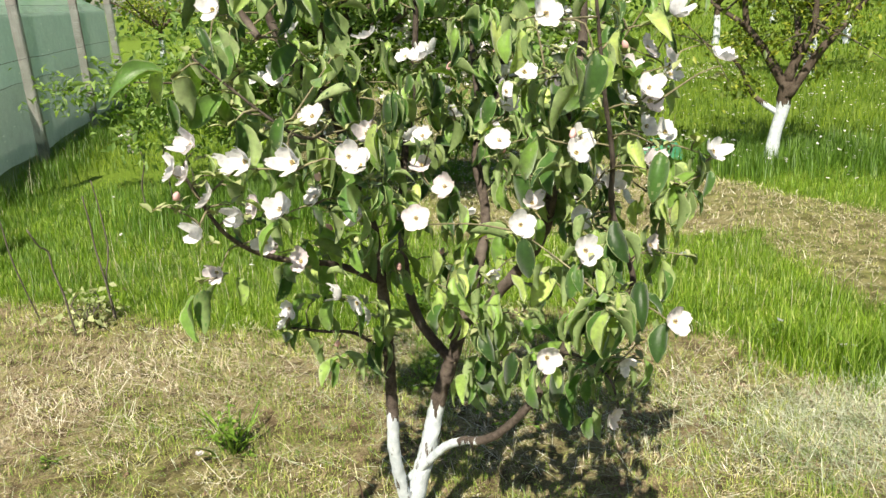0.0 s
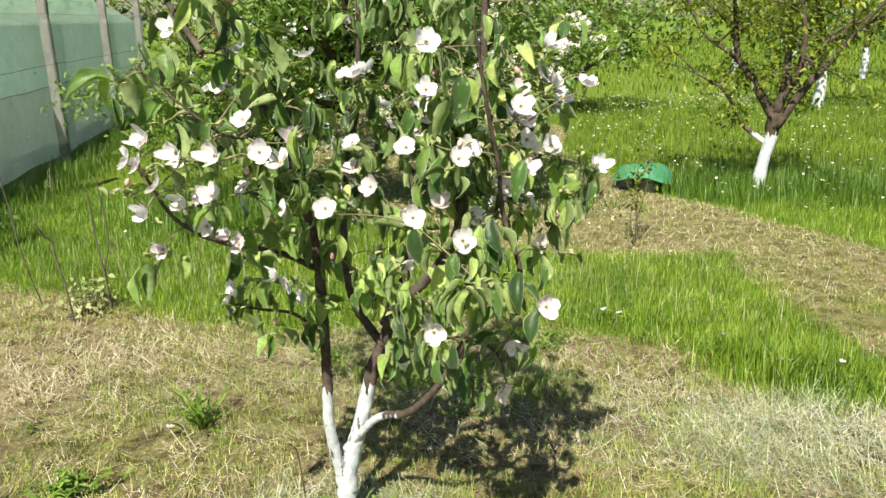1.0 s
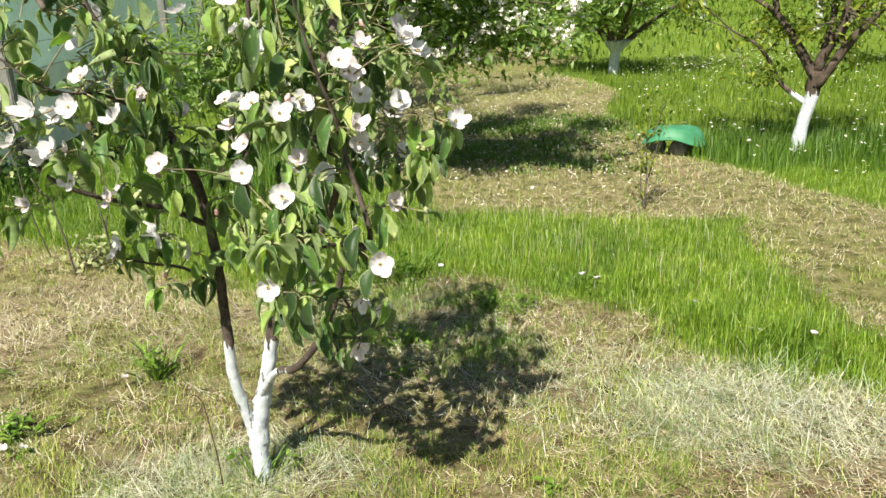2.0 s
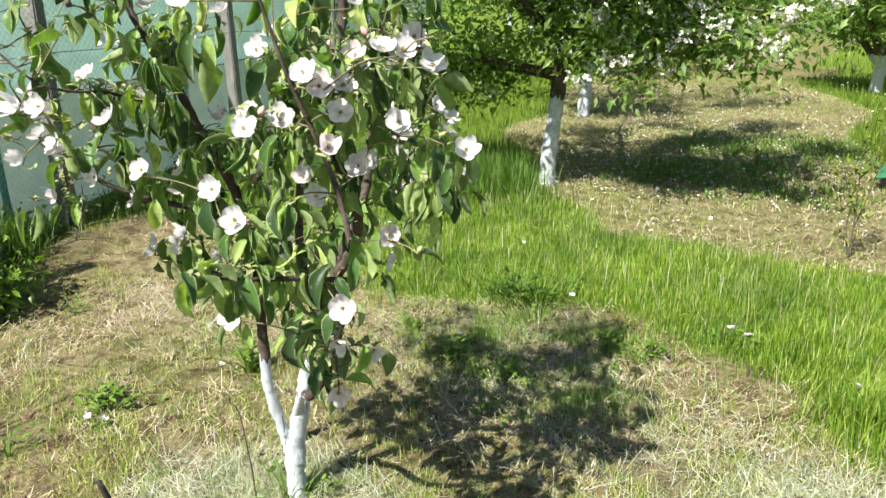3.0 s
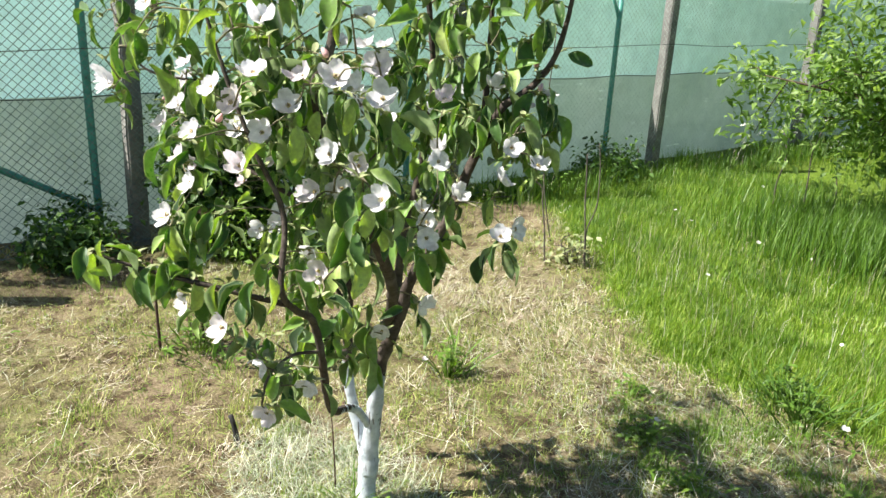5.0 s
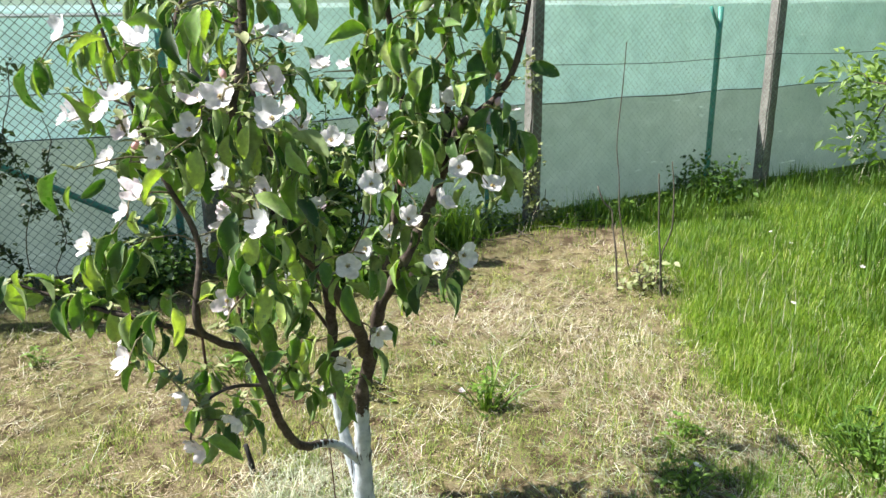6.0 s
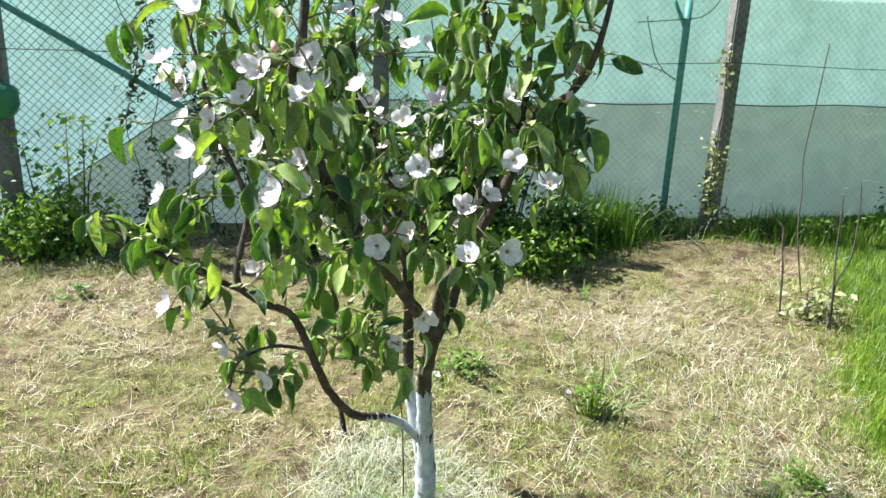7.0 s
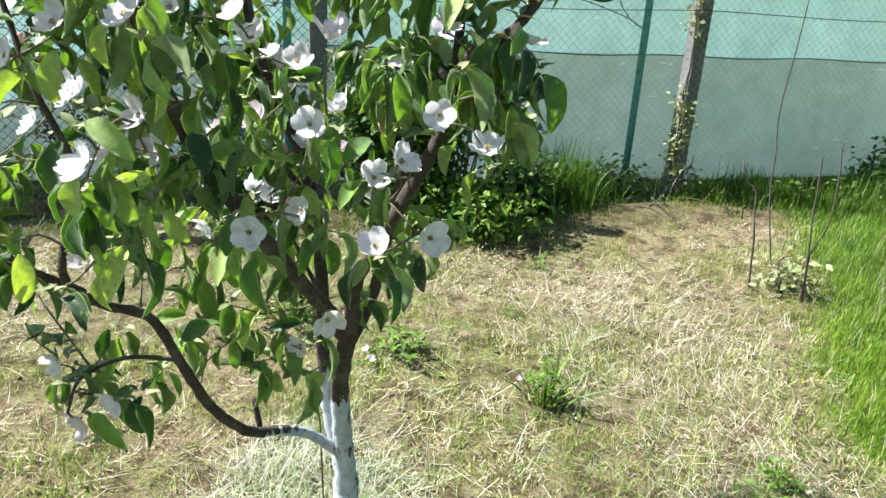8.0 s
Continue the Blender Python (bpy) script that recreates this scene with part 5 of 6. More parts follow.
# the open plum tree by the green basin
orchard_tree("plum tree with leaning whitewashed trunk and sparse yellow-green leaves", (2.58, 7.35, 0), ([(-0.045, 0.01, -0.05), (-0.02, 0, 0.28), (0.025, -0.01, 0.5), (0.04, -0.01, 0.76)], [0.068, 0.056, 0.056, 0.062]),
             [([(0.01, 0, 0.46), (-0.22, 0.06, 0.64), (-0.35, -0.05, 0.85), (-0.5, -0.13, 1.02), (-0.67, -0.1, 1.11), (-0.88, -0.2, 1.29)], 0.027),
              ([(0.04, -0.01, 0.70), (-0.1, 0.02, 0.94), (-0.21, 0.05, 1.11), (-0.32, 0.08, 1.25), (-0.44, 0.11, 1.34), (-0.65, 0.17, 1.52), (-0.88, 0.23, 2.03)], 0.046),
              ([(-0.31, 0.08, 1.22), (-0.34, 0.09, 1.47), (-0.38, 0.1, 1.77), (-0.4, 0.1, 2.06)], 0.033),
              ([(0.04, -0.01, 0.74), (0.13, -0.03, 1.02), (0.21, -0.05, 1.17), (0.22, -0.06, 1.46), (0.17, -0.04, 1.8), (0.15, -0.04, 2.13)], 0.048),
              ([(0.09, 0.05, 0.86), (0.24, 0.12, 1.07), (0.36, 0.2, 1.23), (0.51, 0.25, 1.39), (0.6, 0.3, 1.6), (0.61, 0.3, 1.88)], 0.036),
              ([(0.05, -0.02, 0.62), (0.17, -0.06, 0.83), (0.29, -0.1, 1.04), (0.48, -0.15, 1.29), (0.63, -0.2, 1.51), (0.79, -0.26, 1.74), (0.95, -0.3, 1.98)], 0.048),
              ([(0.1, 0.0, 0.95), (0.2, 0.35, 1.3), (0.1, 0.65, 1.6), (0.1, 0.9, 1.95)], 0.036)],
             PLUM_LEAF, APPLE_FORMS[1:], 24, 0.085, 0, 7, "plum_tree", 7, bark=PLUM_BARK)
orchard_tree("forked plum tree with whitewashed trunk in the grass", (0.64, 13.7, 0), ([(0, 0, -0.05), (0, 0, 0.15), (0.01, 0.02, 0.28), (0.02, 0.0, 0.42)], [0.10, 0.085, 0.085, 0.08]), spread_limbs((0.02, 0, 0.36), 7, 1.3, 1.6, 0.055, 8), APPLE_LEAF, BIG_FORMS, 44, 0.2, 30, 8, "plum_tree", bark=PLUM_BARK)
for k, (x, y) in enumerate(((5.4, 22.5), (8.1, 20.7), (-1.2, 26.5), (9.3, 31.0), (3.0, 30.0), (14.0, 28.0), (5.2, 14.5), (-5.5, 20.0), (-7.5, 30.0), (11.0, 15.0), (-11.0, 24.0))):
    orchard_tree("orchard tree with whitewashed trunk and white blossom in the distance", (x, y, 0), ([(0, 0, -0.05), (0.03, 0, 0.4), (0.02, 0.03, 0.8), (0.04, 0.0, 1.2)], [0.10, 0.09, 0.08, 0.07]), spread_limbs((0.04, 0, 1.05), 7, 1.9, 1.4, 0.05, 20 + k), APPLE_LEAF if k % 2 else PLUM_LEAF, BIG_FORMS, 26, 0.22, 60 if k % 2 else 0, 20 + k, clumps=4)

# closing woods behind the orchard
r_ = random.Random(3)
wood = thing("far_wood", "dense green line of trees closing the orchard", "woods", at=(0, 46, 0), kind="stuff")
FAR_FORMS = [simple_leaf(0.5, 0.36), simple_leaf(0.4, 0.3)]
part("crown", leaf_crown("far_wood", [(r_.uniform(-50, 60), r_.uniform(-3, 6), r_.uniform(0.2, 6)) for _ in range(640)], 15, 0.85, FAR_FORMS, BUSH_LEAF, 0.4, 9), wood, "", "stuff")


# ---------------------------------------------------------------- bushes, canes and small things
def bush(label, at, rx, ry, high, stems, per, forms, mat, seed, thin_top=False):
    r_ = random.Random(seed)
    ob = thing("shrub", label, "shrub", "", at)
    centres = []
    for k in range(stems):
        a, q = r_.uniform(0, 6.28), math.sqrt(r_.random())
        foot = Vector((rx * 0.5 * q * math.cos(a), ry * 0.5 * q * math.sin(a), -0.02))
        tip = Vector((rx * q * math.cos(a), ry * q * math.sin(a), high * r_.uniform(0.55, 1.1)))
        part("stem", tube("stem", [foot, foot.lerp(tip, 0.5) + Vector((r_.gauss(0, 0.03), r_.gauss(0, 0.03), 0.05)), tip], [0.006, 0.005, 0.002], CANE, 6, 0, 0.08), ob)
        centres += [foot.lerp(tip, t) for t in ((0.5, 0.75, 1.0) if thin_top else (0.2, 0.4, 0.6, 0.8, 1.0))]
    part("foliage", leaf_crown("foliage", centres, per, 0.05 if thin_top else 0.075, forms, mat, 0.3, seed), ob, "small green leaves", "stuff")
    return ob


bush("dark green currant bush against the wire fence", (-2.84, 1.66, 0), 0.25, 0.36, 0.86, 54, 32, BUSH_FORMS, BUSH_LEAF, 41)
bush("thin dark brier climbing through the wire fence", (-2.96, 1.86, 0), 0.14, 0.40, 0.98, 16, 9, BUSH_FORMS[:2], BUSH_LEAF, 47, True)
bush("bright green leafy nettles beside the currant bush", (-2.60, 2.14, 0), 0.26, 0.32, 0.29, 24, 12, NETTLE_FORMS, WEED_LEAF, 42)
bush("sunlit green nettles before the currant bush", (-2.66, 1.82, 0), 0.20, 0.22, 0.38, 14, 13, NETTLE_FORMS, WEED_LEAF, 51)
bush("low green weeds at the fence foot", (-3.12, 2.42, 0), 0.20, 0.24, 0.32, 14, 18, BUSH_FORMS, BUSH_LEAF, 49)
bush("loose green raspberry shrub by the fence", (-2.30, -0.72, 0), 0.22, 0.30, 0.84, 6, 12, BUSH_FORMS, WEED_LEAF, 43, True)
bush("dark green shrub beside the wire fence", (-2.22, -0.78, 0), 0.26, 0.46, 0.32, 20, 18, BUSH_FORMS, WEED_LEAF, 44)
bush("low dark weeds at the fence foot in shade", (-2.82, 0.74, 0), 0.36, 0.34, 0.26, 18, 22, BUSH_FORMS, BUSH_LEAF, 40)
bush("small pale-leaved shrub at the foot of bare canes", (-2.15, 3.73, 0), 0.085, 0.085, 0.18, 7, 5, BUSH_FORMS[:2], PALE_LEAF, 45)
bush("leafy weed shrub at the fence foot", (-4.15, 5.2, 0), 0.25, 0.4, 0.3, 14, 18, BUSH_FORMS, BUSH_LEAF, 46)


def vine(s, d, z0, z1, seed, count, size=0.04, mat=None):
    """A thin creeper that climbs the wire mesh."""
    r_ = random.Random(seed)
    ob = thing("vine", "thin dark creeper climbing the chain-link fence", "vine", "creepers on the fence", along(s, d))
    o = along(s, d)
    pts = [along(s + (0.04 if mat is None else 0.02) * math.sin(k * 1.7 + seed) + r_.uniform(-0.02, 0.02), d, z0 + (z1 - z0) * k / 7) - o for k in range(8)]
    part("stem", tube("stem", pts, [0.0032] * 7 + [0.002], TWIG, 5, 0, 0.06), ob)
    line, _ = smooth_line(pts, [1] * 8, 0.04)
    line = [p for k, p in enumerate(line) if math.sin(k * 0.33 + seed) > -0.35]
    part("foliage", leaf_crown("foliage", line, count, 0.026 if mat is None else 0.034, [simple_leaf(size, size * 0.7)], mat or CREEPER_LEAF, 0.3, seed), ob, "small creeper leaves", "stuff")


for k, (s, z0, z1, n) in enumerate(((-1.52, 0.05, 1.75, 8), (-1.38, 0.35, 1.60, 8), (-1.18, 0.2, 1.50, 9), (-1.06, 0.05, 1.40, 9), (-0.9, 0.05, 1.1, 7), (2.37, 0.02, 1.32, 9), (2.39, 0.02, 0.75, 9), (2.52, 0.02, 0.3, 8))):
    vine(s, -0.072, z0, z1, 50 + k, n, 0.045 if k < 5 else 0.042, None if k < 5 else PALE_LEAF)

# loose ends of barbed wire that curl off the fence
for pts in ([(2.30, 1.80), (2.26, 1.65), (2.15, 1.54), (1.93, 1.51), (1.70, 1.49)], [(1.76, 1.52), (1.79, 1.42), (1.85, 1.26), (1.93, 1.17), (2.01, 1.12)], [(1.45, 1.30), (1.55, 1.28), (1.65, 1.26), (1.9, 1.18), (2.0, 1.125)], [(0.30, 1.62), (0.36, 1.30), (0.55, 1.05), (0.62, 0.92)]):
    line, rad = smooth_line([along(s, -0.065, z) for s, z in pts], [0.0030] * len(pts), 0.04)
    v, f_ = tube_data(line, rad, 5)
    for p in line[::2]:
        tube_data([p - Vector((0.004, 0.006, 0.012)), p, p + Vector((0.004, 0.006, 0.012))], [0.0014, 0.0022, 0.0014], 4, 0, v, f_)
    tagged(new("loose_wire", mesh_from("loose_wire", v, f_, [DARK_WIRE])), "loose curled end of barbed wire on the fence", "wire")

# green netting knotted round the far-left post
bm = bmesh.new()
bmesh.ops.create_uvsphere(bm, u_segments=20, v_segments=14, radius=0.11)
for v in bm.verts:
    v.co = Vector((v.co.x, v.co.y, v.co.z * 1.15)) * (1 + 0.22 * noise.noise(v.co * 16))
ob = tagged(new("green_netting", from_bm("green_netting", bm, [PLASTIC])), "bundle of bright green netting tied to a fence post", "netting")
ob.location = along(-2.29, -0.03, 0.93)


def stick(name, pts, r0, mat, label, category, group=""):
    pts = [Vector(p) for p in pts]
    o = Vector((pts[0].x, pts[0].y, 0))
    line, rad = smooth_line([p - o for p in pts], [r0] + [r0 * (1 - 0.35 * k / (len(pts) - 1)) for k in range(1, len(pts))], 0.03)
    v, f_ = tube_data(line, rad, 7, 0.3)
    ob = tagged(new(name, mesh_from(name, v, f_, [mat], smooth=True)), label, category, group)
    ob.location = o
    return ob


CANES = "canes by the pale shrub"
stick("cane", [(-2.47, 3.79, -0.03), (-2.49, 3.74, 0.2), (-2.505, 3.70, 0.43), (-2.51, 3.69, 0.62), (-2.52, 3.667, 0.84), (-2.51, 3.68, 1.17), (-2.51, 3.69, 1.45)], 0.0045, CANE, "tall thin bare grey-brown cane with knots", "cane", CANES)
stick("cane", [(-2.13, 3.57, -0.03), (-2.135, 3.555, 0.13), (-2.14, 3.545, 0.26), (-2.155, 3.525, 0.40), (-2.152, 3.512, 0.51), (-2.165, 3.475, 0.545), (-2.17, 3.45, 0.59), (-2.182, 3.428, 0.655)], 0.0060, CANE, "short crooked bare brown cane with a cut tip", "cane", CANES)
stick("cane", [(-2.03, 3.79, -0.03), (-2.03, 3.785, 0.13), (-2.035, 3.775, 0.27), (-2.045, 3.76, 0.44), (-2.043, 3.752, 0.58), (-2.049, 3.741, 0.74)], 0.0062, CANE, "bare brown cane beside the pale shrub", "cane", CANES)
stick("cane", [(-2.025, 3.80, 0.0), (-2.033, 3.785, 0.24), (-2.018, 3.815, 0.36), (-2.012, 3.829, 0.45), (-2.017, 3.823, 0.66), (-2.022, 3.803, 0.81)], 0.0050, CANE, "bare brown cane that forks off and leans outward", "cane", CANES)
RODS = "rods in the mown ground"
stick("stake", [(-1.42, 1.25, -0.05), (-1.43, 1.245, 0.2), (-1.45, 1.24, 0.44)], 0.008, RUST, "thin rusty brown stake in the ground", "stake", RODS)
stick("stake", [(-1.39, 1.45, -0.05), (-1.40, 1.43, 0.3), (-1.41, 1.41, 0.62)], 0.009, RUST, "thin rusty brown stake standing upright", "stake", RODS)
stick("stake", [(-1.50, 1.42, -0.05), (-1.58, 1.36, 0.15), (-1.68, 1.28, 0.33)], 0.006, RUST, "thin leaning brown stick", "stake", RODS)
stick("peg", [(-0.525, 1.53, -0.05), (-0.53, 1.52, 0.06), (-0.54, 1.505, 0.13)], 0.013, IRON, "short dark iron peg in the hay", "peg")
stick("hooked_wire", [(-0.170, 1.825, -0.05), (-0.172, 1.822, 0.10), (-0.180, 1.815, 0.24), (-0.188, 1.808, 0.335), (-0.196, 1.792, 0.372), (-0.202, 1.776, 0.383), (-0.207, 1.758, 0.372), (-0.209, 1.748, 0.345)], 0.0026, RUST, "bent rusty wire rod with a hooked top", "wire rod")
stake_me = box_mesh("wooden_stake", 0.09, 0.025, 0.36, bark_material("grey_wood", (0.08, 0.05, 0.035), (0.20, 0.13, 0.09)), 0.004, 4, 0.004)
ob = tagged(new("wooden_stake", stake_me), "short brown wooden board stuck upright by the bush", "stake")
ob.matrix_world = pose(-2.72, 1.50, -0.03, 4, 3, 60)

# weeds, dandelions and daisies
BLADE_FORMS = [leaf_shape(0.16, 0.0060, 0.5, 0.8, 4), leaf_shape(0.20, 0.0065, 0.5, 1.1, 4), leaf_shape(0.13, 0.0050, 0.4, 0.4, 4)]
BROAD_FORMS = [leaf_shape(0.075, 0.032, 0.30, 0.7, 4), leaf_shape(0.055, 0.030, 0.25, 0.5, 4), leaf_shape(0.095, 0.030, 0.40, 0.9, 4)]
WEED_FORMS = [(f_[0], f_[1], [0] * len(f_[1])) for f_ in BLADE_FORMS + BROAD_FORMS]


def weed(at, label, blades_n, broad_n, spread, high, mat, seed, heads=()):
    """Upright narrow blades and broad leaves that rise on short stalks from one foot."""
    r_ = random.Random(seed)
    ob = thing("weed", label, "weed", "", at)
    placed = []
    for _ in range(blades_n):
        a, d = r_.uniform(0, 6.28), abs(r_.gauss(0, 0.5)) * spread
        placed.append((r_.randrange(3), aim((d * math.cos(a), d * math.sin(a), 0), (math.cos(a), math.sin(a), r_.uniform(1.2, 5.0)), (0, 0, 1), high / 0.18 * r_.uniform(0.45, 1.1), r_.gauss(0, 0.4))))
    sv, sf = [], []
    for _ in range(broad_n):
        a, d = r_.uniform(0, 6.28), abs(r_.gauss(0, 0.6)) * spread
        z = high * r_.uniform(0.08, 0.85) * (1 - 0.5 * min(1, d / spread))
        tip = Vector((d * math.cos(a), d * math.sin(a), z))
        foot = Vector((tip.x * 0.35, tip.y * 0.35, -0.01))
        tube_data([foot, foot.lerp(tip, 0.6) + Vector((0, 0, 0.01)), tip], [0.0016, 0.0013, 0.0010], 4, 0, sv, sf)
        b0 = a + r_.uniform(-0.9, 0.9)
        for k in range(r_.randint(1, 3)):
            placed.append((3 + r_.randrange(3), aim(tip, (math.cos(b0 + 2.1 * k), math.sin(b0 + 2.1 * k), r_.uniform(-0.1, 0.9)), (0, 0, 1), r_.uniform(0.35, 0.65), r_.gauss(0, 0.3))))
    part("foliage", joined("foliage", placed, WEED_FORMS, [mat]), ob, "narrow and broad green leaves" if broad_n else "narrow green blades", "stuff")
    if sv:
        part("stem", mesh_from("stem", sv, sf, [mat]), ob, "thin green leaf stalks", "stuff")
    for x, y, z in heads:
        head = part("flower", FLOWER_MESHES[1], ob, "small white flower head")
        head.matrix_local = Matrix.Translation((x, y, z)) @ pose(0, 0, 0, r_.uniform(-25, 25), r_.uniform(-25, 25), 0) @ Matrix.Scale(0.55, 4)
        part("stalk", tube("stalk", [(x * 0.3, y * 0.3, 0), (x * 0.7, y * 0.7, z * 0.6), (x, y, z)], [0.0018, 0.0016, 0.0015], mat, 5, 0, 0.03), ob)


# dry stalks along the fence foot
sx = rng.uniform(2.2, 9, 140)
gap = rng.uniform(0.02, 0.35, 140)
stalks = np.array([tuple(along(s, -g))[:2] for s, g in zip(sx, gap)])
blades("dry_stalks", stalks, np.zeros(140), rng.uniform(0.12, 0.36, 140), rng.uniform(0.0015, 0.003, 140), rng.uniform(0, 6.28, 140), np.abs(rng.normal(0, 0.25, 140)), rng.uniform(0, 0.4, 140), STRAW, "pale dry grass stalks along the fence foot")
# lush grass along the fence foot
n = 9000
sx = np.concatenate([rng.uniform(2.6, 9.5, 7600), rng.normal(1.42, 0.20, 1400)])
gap = np.abs(rng.normal(0.08, 0.17, n))
lush = np.array([tuple(along(s, -g_))[:2] for s, g_ in zip(sx, gap)])
keep = patchy(lush[:, 0], lush[:, 1], 21, 1.6) > -1.2
lush, high = lush[keep], (rng.uniform(0.10, 0.30, n) * np.where(sx < 2.3, 1.65, 1.0) * (0.8 + 0.2 * np.sin(sx * 5)))[keep]
n = len(lush)
blades("fence_grass", lush, np.zeros(n), high, rng.uniform(0.004, 0.010, n), rng.uniform(0, 6.28, n), np.abs(rng.normal(0, 0.25, n)), rng.uniform(0, 0.7, n), LUSH, "lush dark green grass along the fence foot")

# low leafy weeds along the fence foot
for k, (s_, g_) in enumerate(((2.75, 0.12), (3.2, 0.20), (3.65, 0.14), (4.1, 0.22), (1.05, 0.22), (1.35, 0.34), (0.75, 0.30))):
    weed(tuple(along(s_, -g_)), "low leafy green weeds at the fence foot", 14, 60, 0.24, 0.20 if k < 4 else 0.24, WEED_LEAF, 170 + k)

# short green aftermath between the quince and the meadow's edge
n = 9000
a, r0 = rng.uniform(0, 2 * np.pi, n), np.sqrt(rng.uniform(0, 1, n)) * rng.uniform(0.7, 1.2, n)
green = np.column_stack([0.22 + 0.68 * r0 * np.cos(a), 3.24 + 0.46 * r0 * np.sin(a)])
green = green[patchy(green[:, 0], green[:, 1], 41, 2.2) + rng.normal(0, 0.5, n) > 0.2]
n = len(green)
blades("green_aftermath", green, ground_z(green[:, 0], green[:, 1]) - 0.003, rng.uniform(0.03, 0.12, n), rng.uniform(0.0018, 0.0042, n), rng.uniform(0, 6.28, n), np.abs(rng.normal(0, 0.5, n)), rng.uniform(0, 0.9, n), WEED_LEAF, "short green grass growing back in the mown ground")

# dead twigs lying at the fence foot
r_ = random.Random(77)
for k in range(14):
    s, g_, a, L = r_.uniform(1.3, 3.1), r_.uniform(0.08, 0.36), r_.uniform(0, 6.28), r_.uniform(0.18, 0.5)
    c_ = along(s, -g_, 0.025)
    d = Vector((math.cos(a), math.sin(a), r_.uniform(-0.02, 0.12))) * L / 2
    stick("dead_twig", [c_ - d, c_ - d * 0.3 + Vector((r_.gauss(0, 0.02), r_.gauss(0, 0.02), 0.02)), c_ + d * 0.3 + Vector((r_.gauss(0, 0.02), r_.gauss(0, 0.02), 0.015)), c_ + d], r_.uniform(0.003, 0.006), CANE, "bare dead twig lying at the fence foot", "twig", "dead twigs")

# sapling in the alley
sap = thing("sapling", "young bare-stemmed sapling with a few small leaves", "sapling", at=(1.21, 5.42, 0))
sp = [[(0, 0, -0.03), (0.01, 0, 0.25), (0.0, 0.01, 0.55), (0.02, 0, 0.85)], [(0.01, 0, 0.2), (0.06, 0.01, 0.4), (0.10, 0.0, 0.62)], [(0.005, 0, 0.3), (-0.06, 0.02, 0.45), (-0.10, 0.02, 0.6)], [(0.0, 0.01, 0.5), (0.07, 0.0, 0.62), (0.10, 0.0, 0.8)], [(0.0, 0.0, 0.02), (-0.03, 0.02, 0.2), (-0.02, 0.03, 0.4)]]
cs = []
for pts in sp:
    part("stem", tube("stem", pts, [0.0055 * (1 - 0.7 * k / (len(pts) - 1)) for k in range(len(pts))], CANE, 7, 0.2, 0.04), sap)
    cs += [Vector(pts[-1]), Vector(pts[-2]).lerp(Vector(pts[-1]), 0.5), Vector(pts[-2]), Vector(pts[-3]).lerp(Vector(pts[-2]), 0.5)]
part("foliage", leaf_crown("foliage", cs, 11, 0.045, [simple_leaf(0.042, 0.022)], PLUM_LEAF, 0.3, 61), sap, "few small yellow-green leaves", "stuff")

# young flowering canes in the meadow
for k, (x, y, high) in enumerate(((-2.72, 6.15, 0.80), (-2.88, 6.00, 0.70), (-2.60, 6.30, 0.62))):
    r_ = random.Random(300 + k)
    ob = thing("young_cane", "young cane with a few leaves and white blossom in the grass", "cane", "flowering canes", (x, y, 0))
    pts = [(0, 0, -0.03), (r_.gauss(0, 0.02), 0.01, high * 0.35), (r_.gauss(0, 0.03), 0.0, high * 0.7), (r_.gauss(0, 0.05), 0.01, high)]
    part("stem", tube("stem", pts, [0.007, 0.006, 0.005, 0.003], CANE, 7, 0.2, 0.04), ob, "thin brown bare stem")
    top = [Vector(pts[3]), Vector(pts[3]) + Vector((0.07, 0.0, -0.02)), Vector(pts[3]) + Vector((-0.06, 0.02, -0.05)), Vector(pts[2])]
    part("foliage", leaf_crown("foliage", top, 9, 0.05, APPLE_FORMS[1:], APPLE_LEAF, 0.4, 310 + k), ob, "few light green leaves", "stuff")
    placed = [(j_ % 2, Matrix.Translation(top[j_ % 3] + Vector((r_.gauss(0, 0.025), r_.gauss(0, 0.025), 0.02))) @ pose(0, 0, 0, r_.uniform(-70, 20), r_.uniform(-50, 50), r_.uniform(0, 360))) for j_ in range(6)]
    part("blossom", joined("blossom", placed, BLOSSOM_FORMS, [BLOSSOM]), ob, "small white blossom", "stuff")

# green basin turned over on stones
basin = thing("plastic_basin", "bright green plastic basin lying upside down on stones in the grass", "basin", at=(1.47, 7.38, 0))
bm = bmesh.new()
prof = [(0.0, 0.335), (0.16, 0.33), (0.235, 0.315), (0.285, 0.27), (0.315, 0.20), (0.335, 0.15), (0.345, 0.145), (0.34, 0.135), (0.325, 0.14), (0.30, 0.195), (0.27, 0.255), (0.22, 0.30), (0.0, 0.322)]
rings = []
for r0, z in prof:
    rings.append([bm.verts.new((r0 * math.cos(a) * (1 + 0.03 * math.sin(3 * a)), r0 * 0.8 * math.sin(a), z + 0.018 * math.sin(2 * a + 1) * r0 / 0.3 + (0.10 * max(0, -math.sin(a + 0.15)) ** 3 - 0.035 * abs(math.cos(a))) * (r0 / 0.34) ** 3)) for a in [2 * math.pi * k / 40 for k in range(40)]])
for a, b_ in zip(rings, rings[1:]):
    for k in range(40):
        bm.faces.new((a[k], a[(k + 1) % 40], b_[(k + 1) % 40], b_[k]))
bmesh.ops.remove_doubles(bm, verts=bm.verts, dist=1e-4)
bmesh.ops.scale(bm, vec=(0.86, 0.86, 0.78), verts=bm.verts)
part("shell", from_bm("basin", bm, [PLASTIC]), basin, "bright green dented plastic")
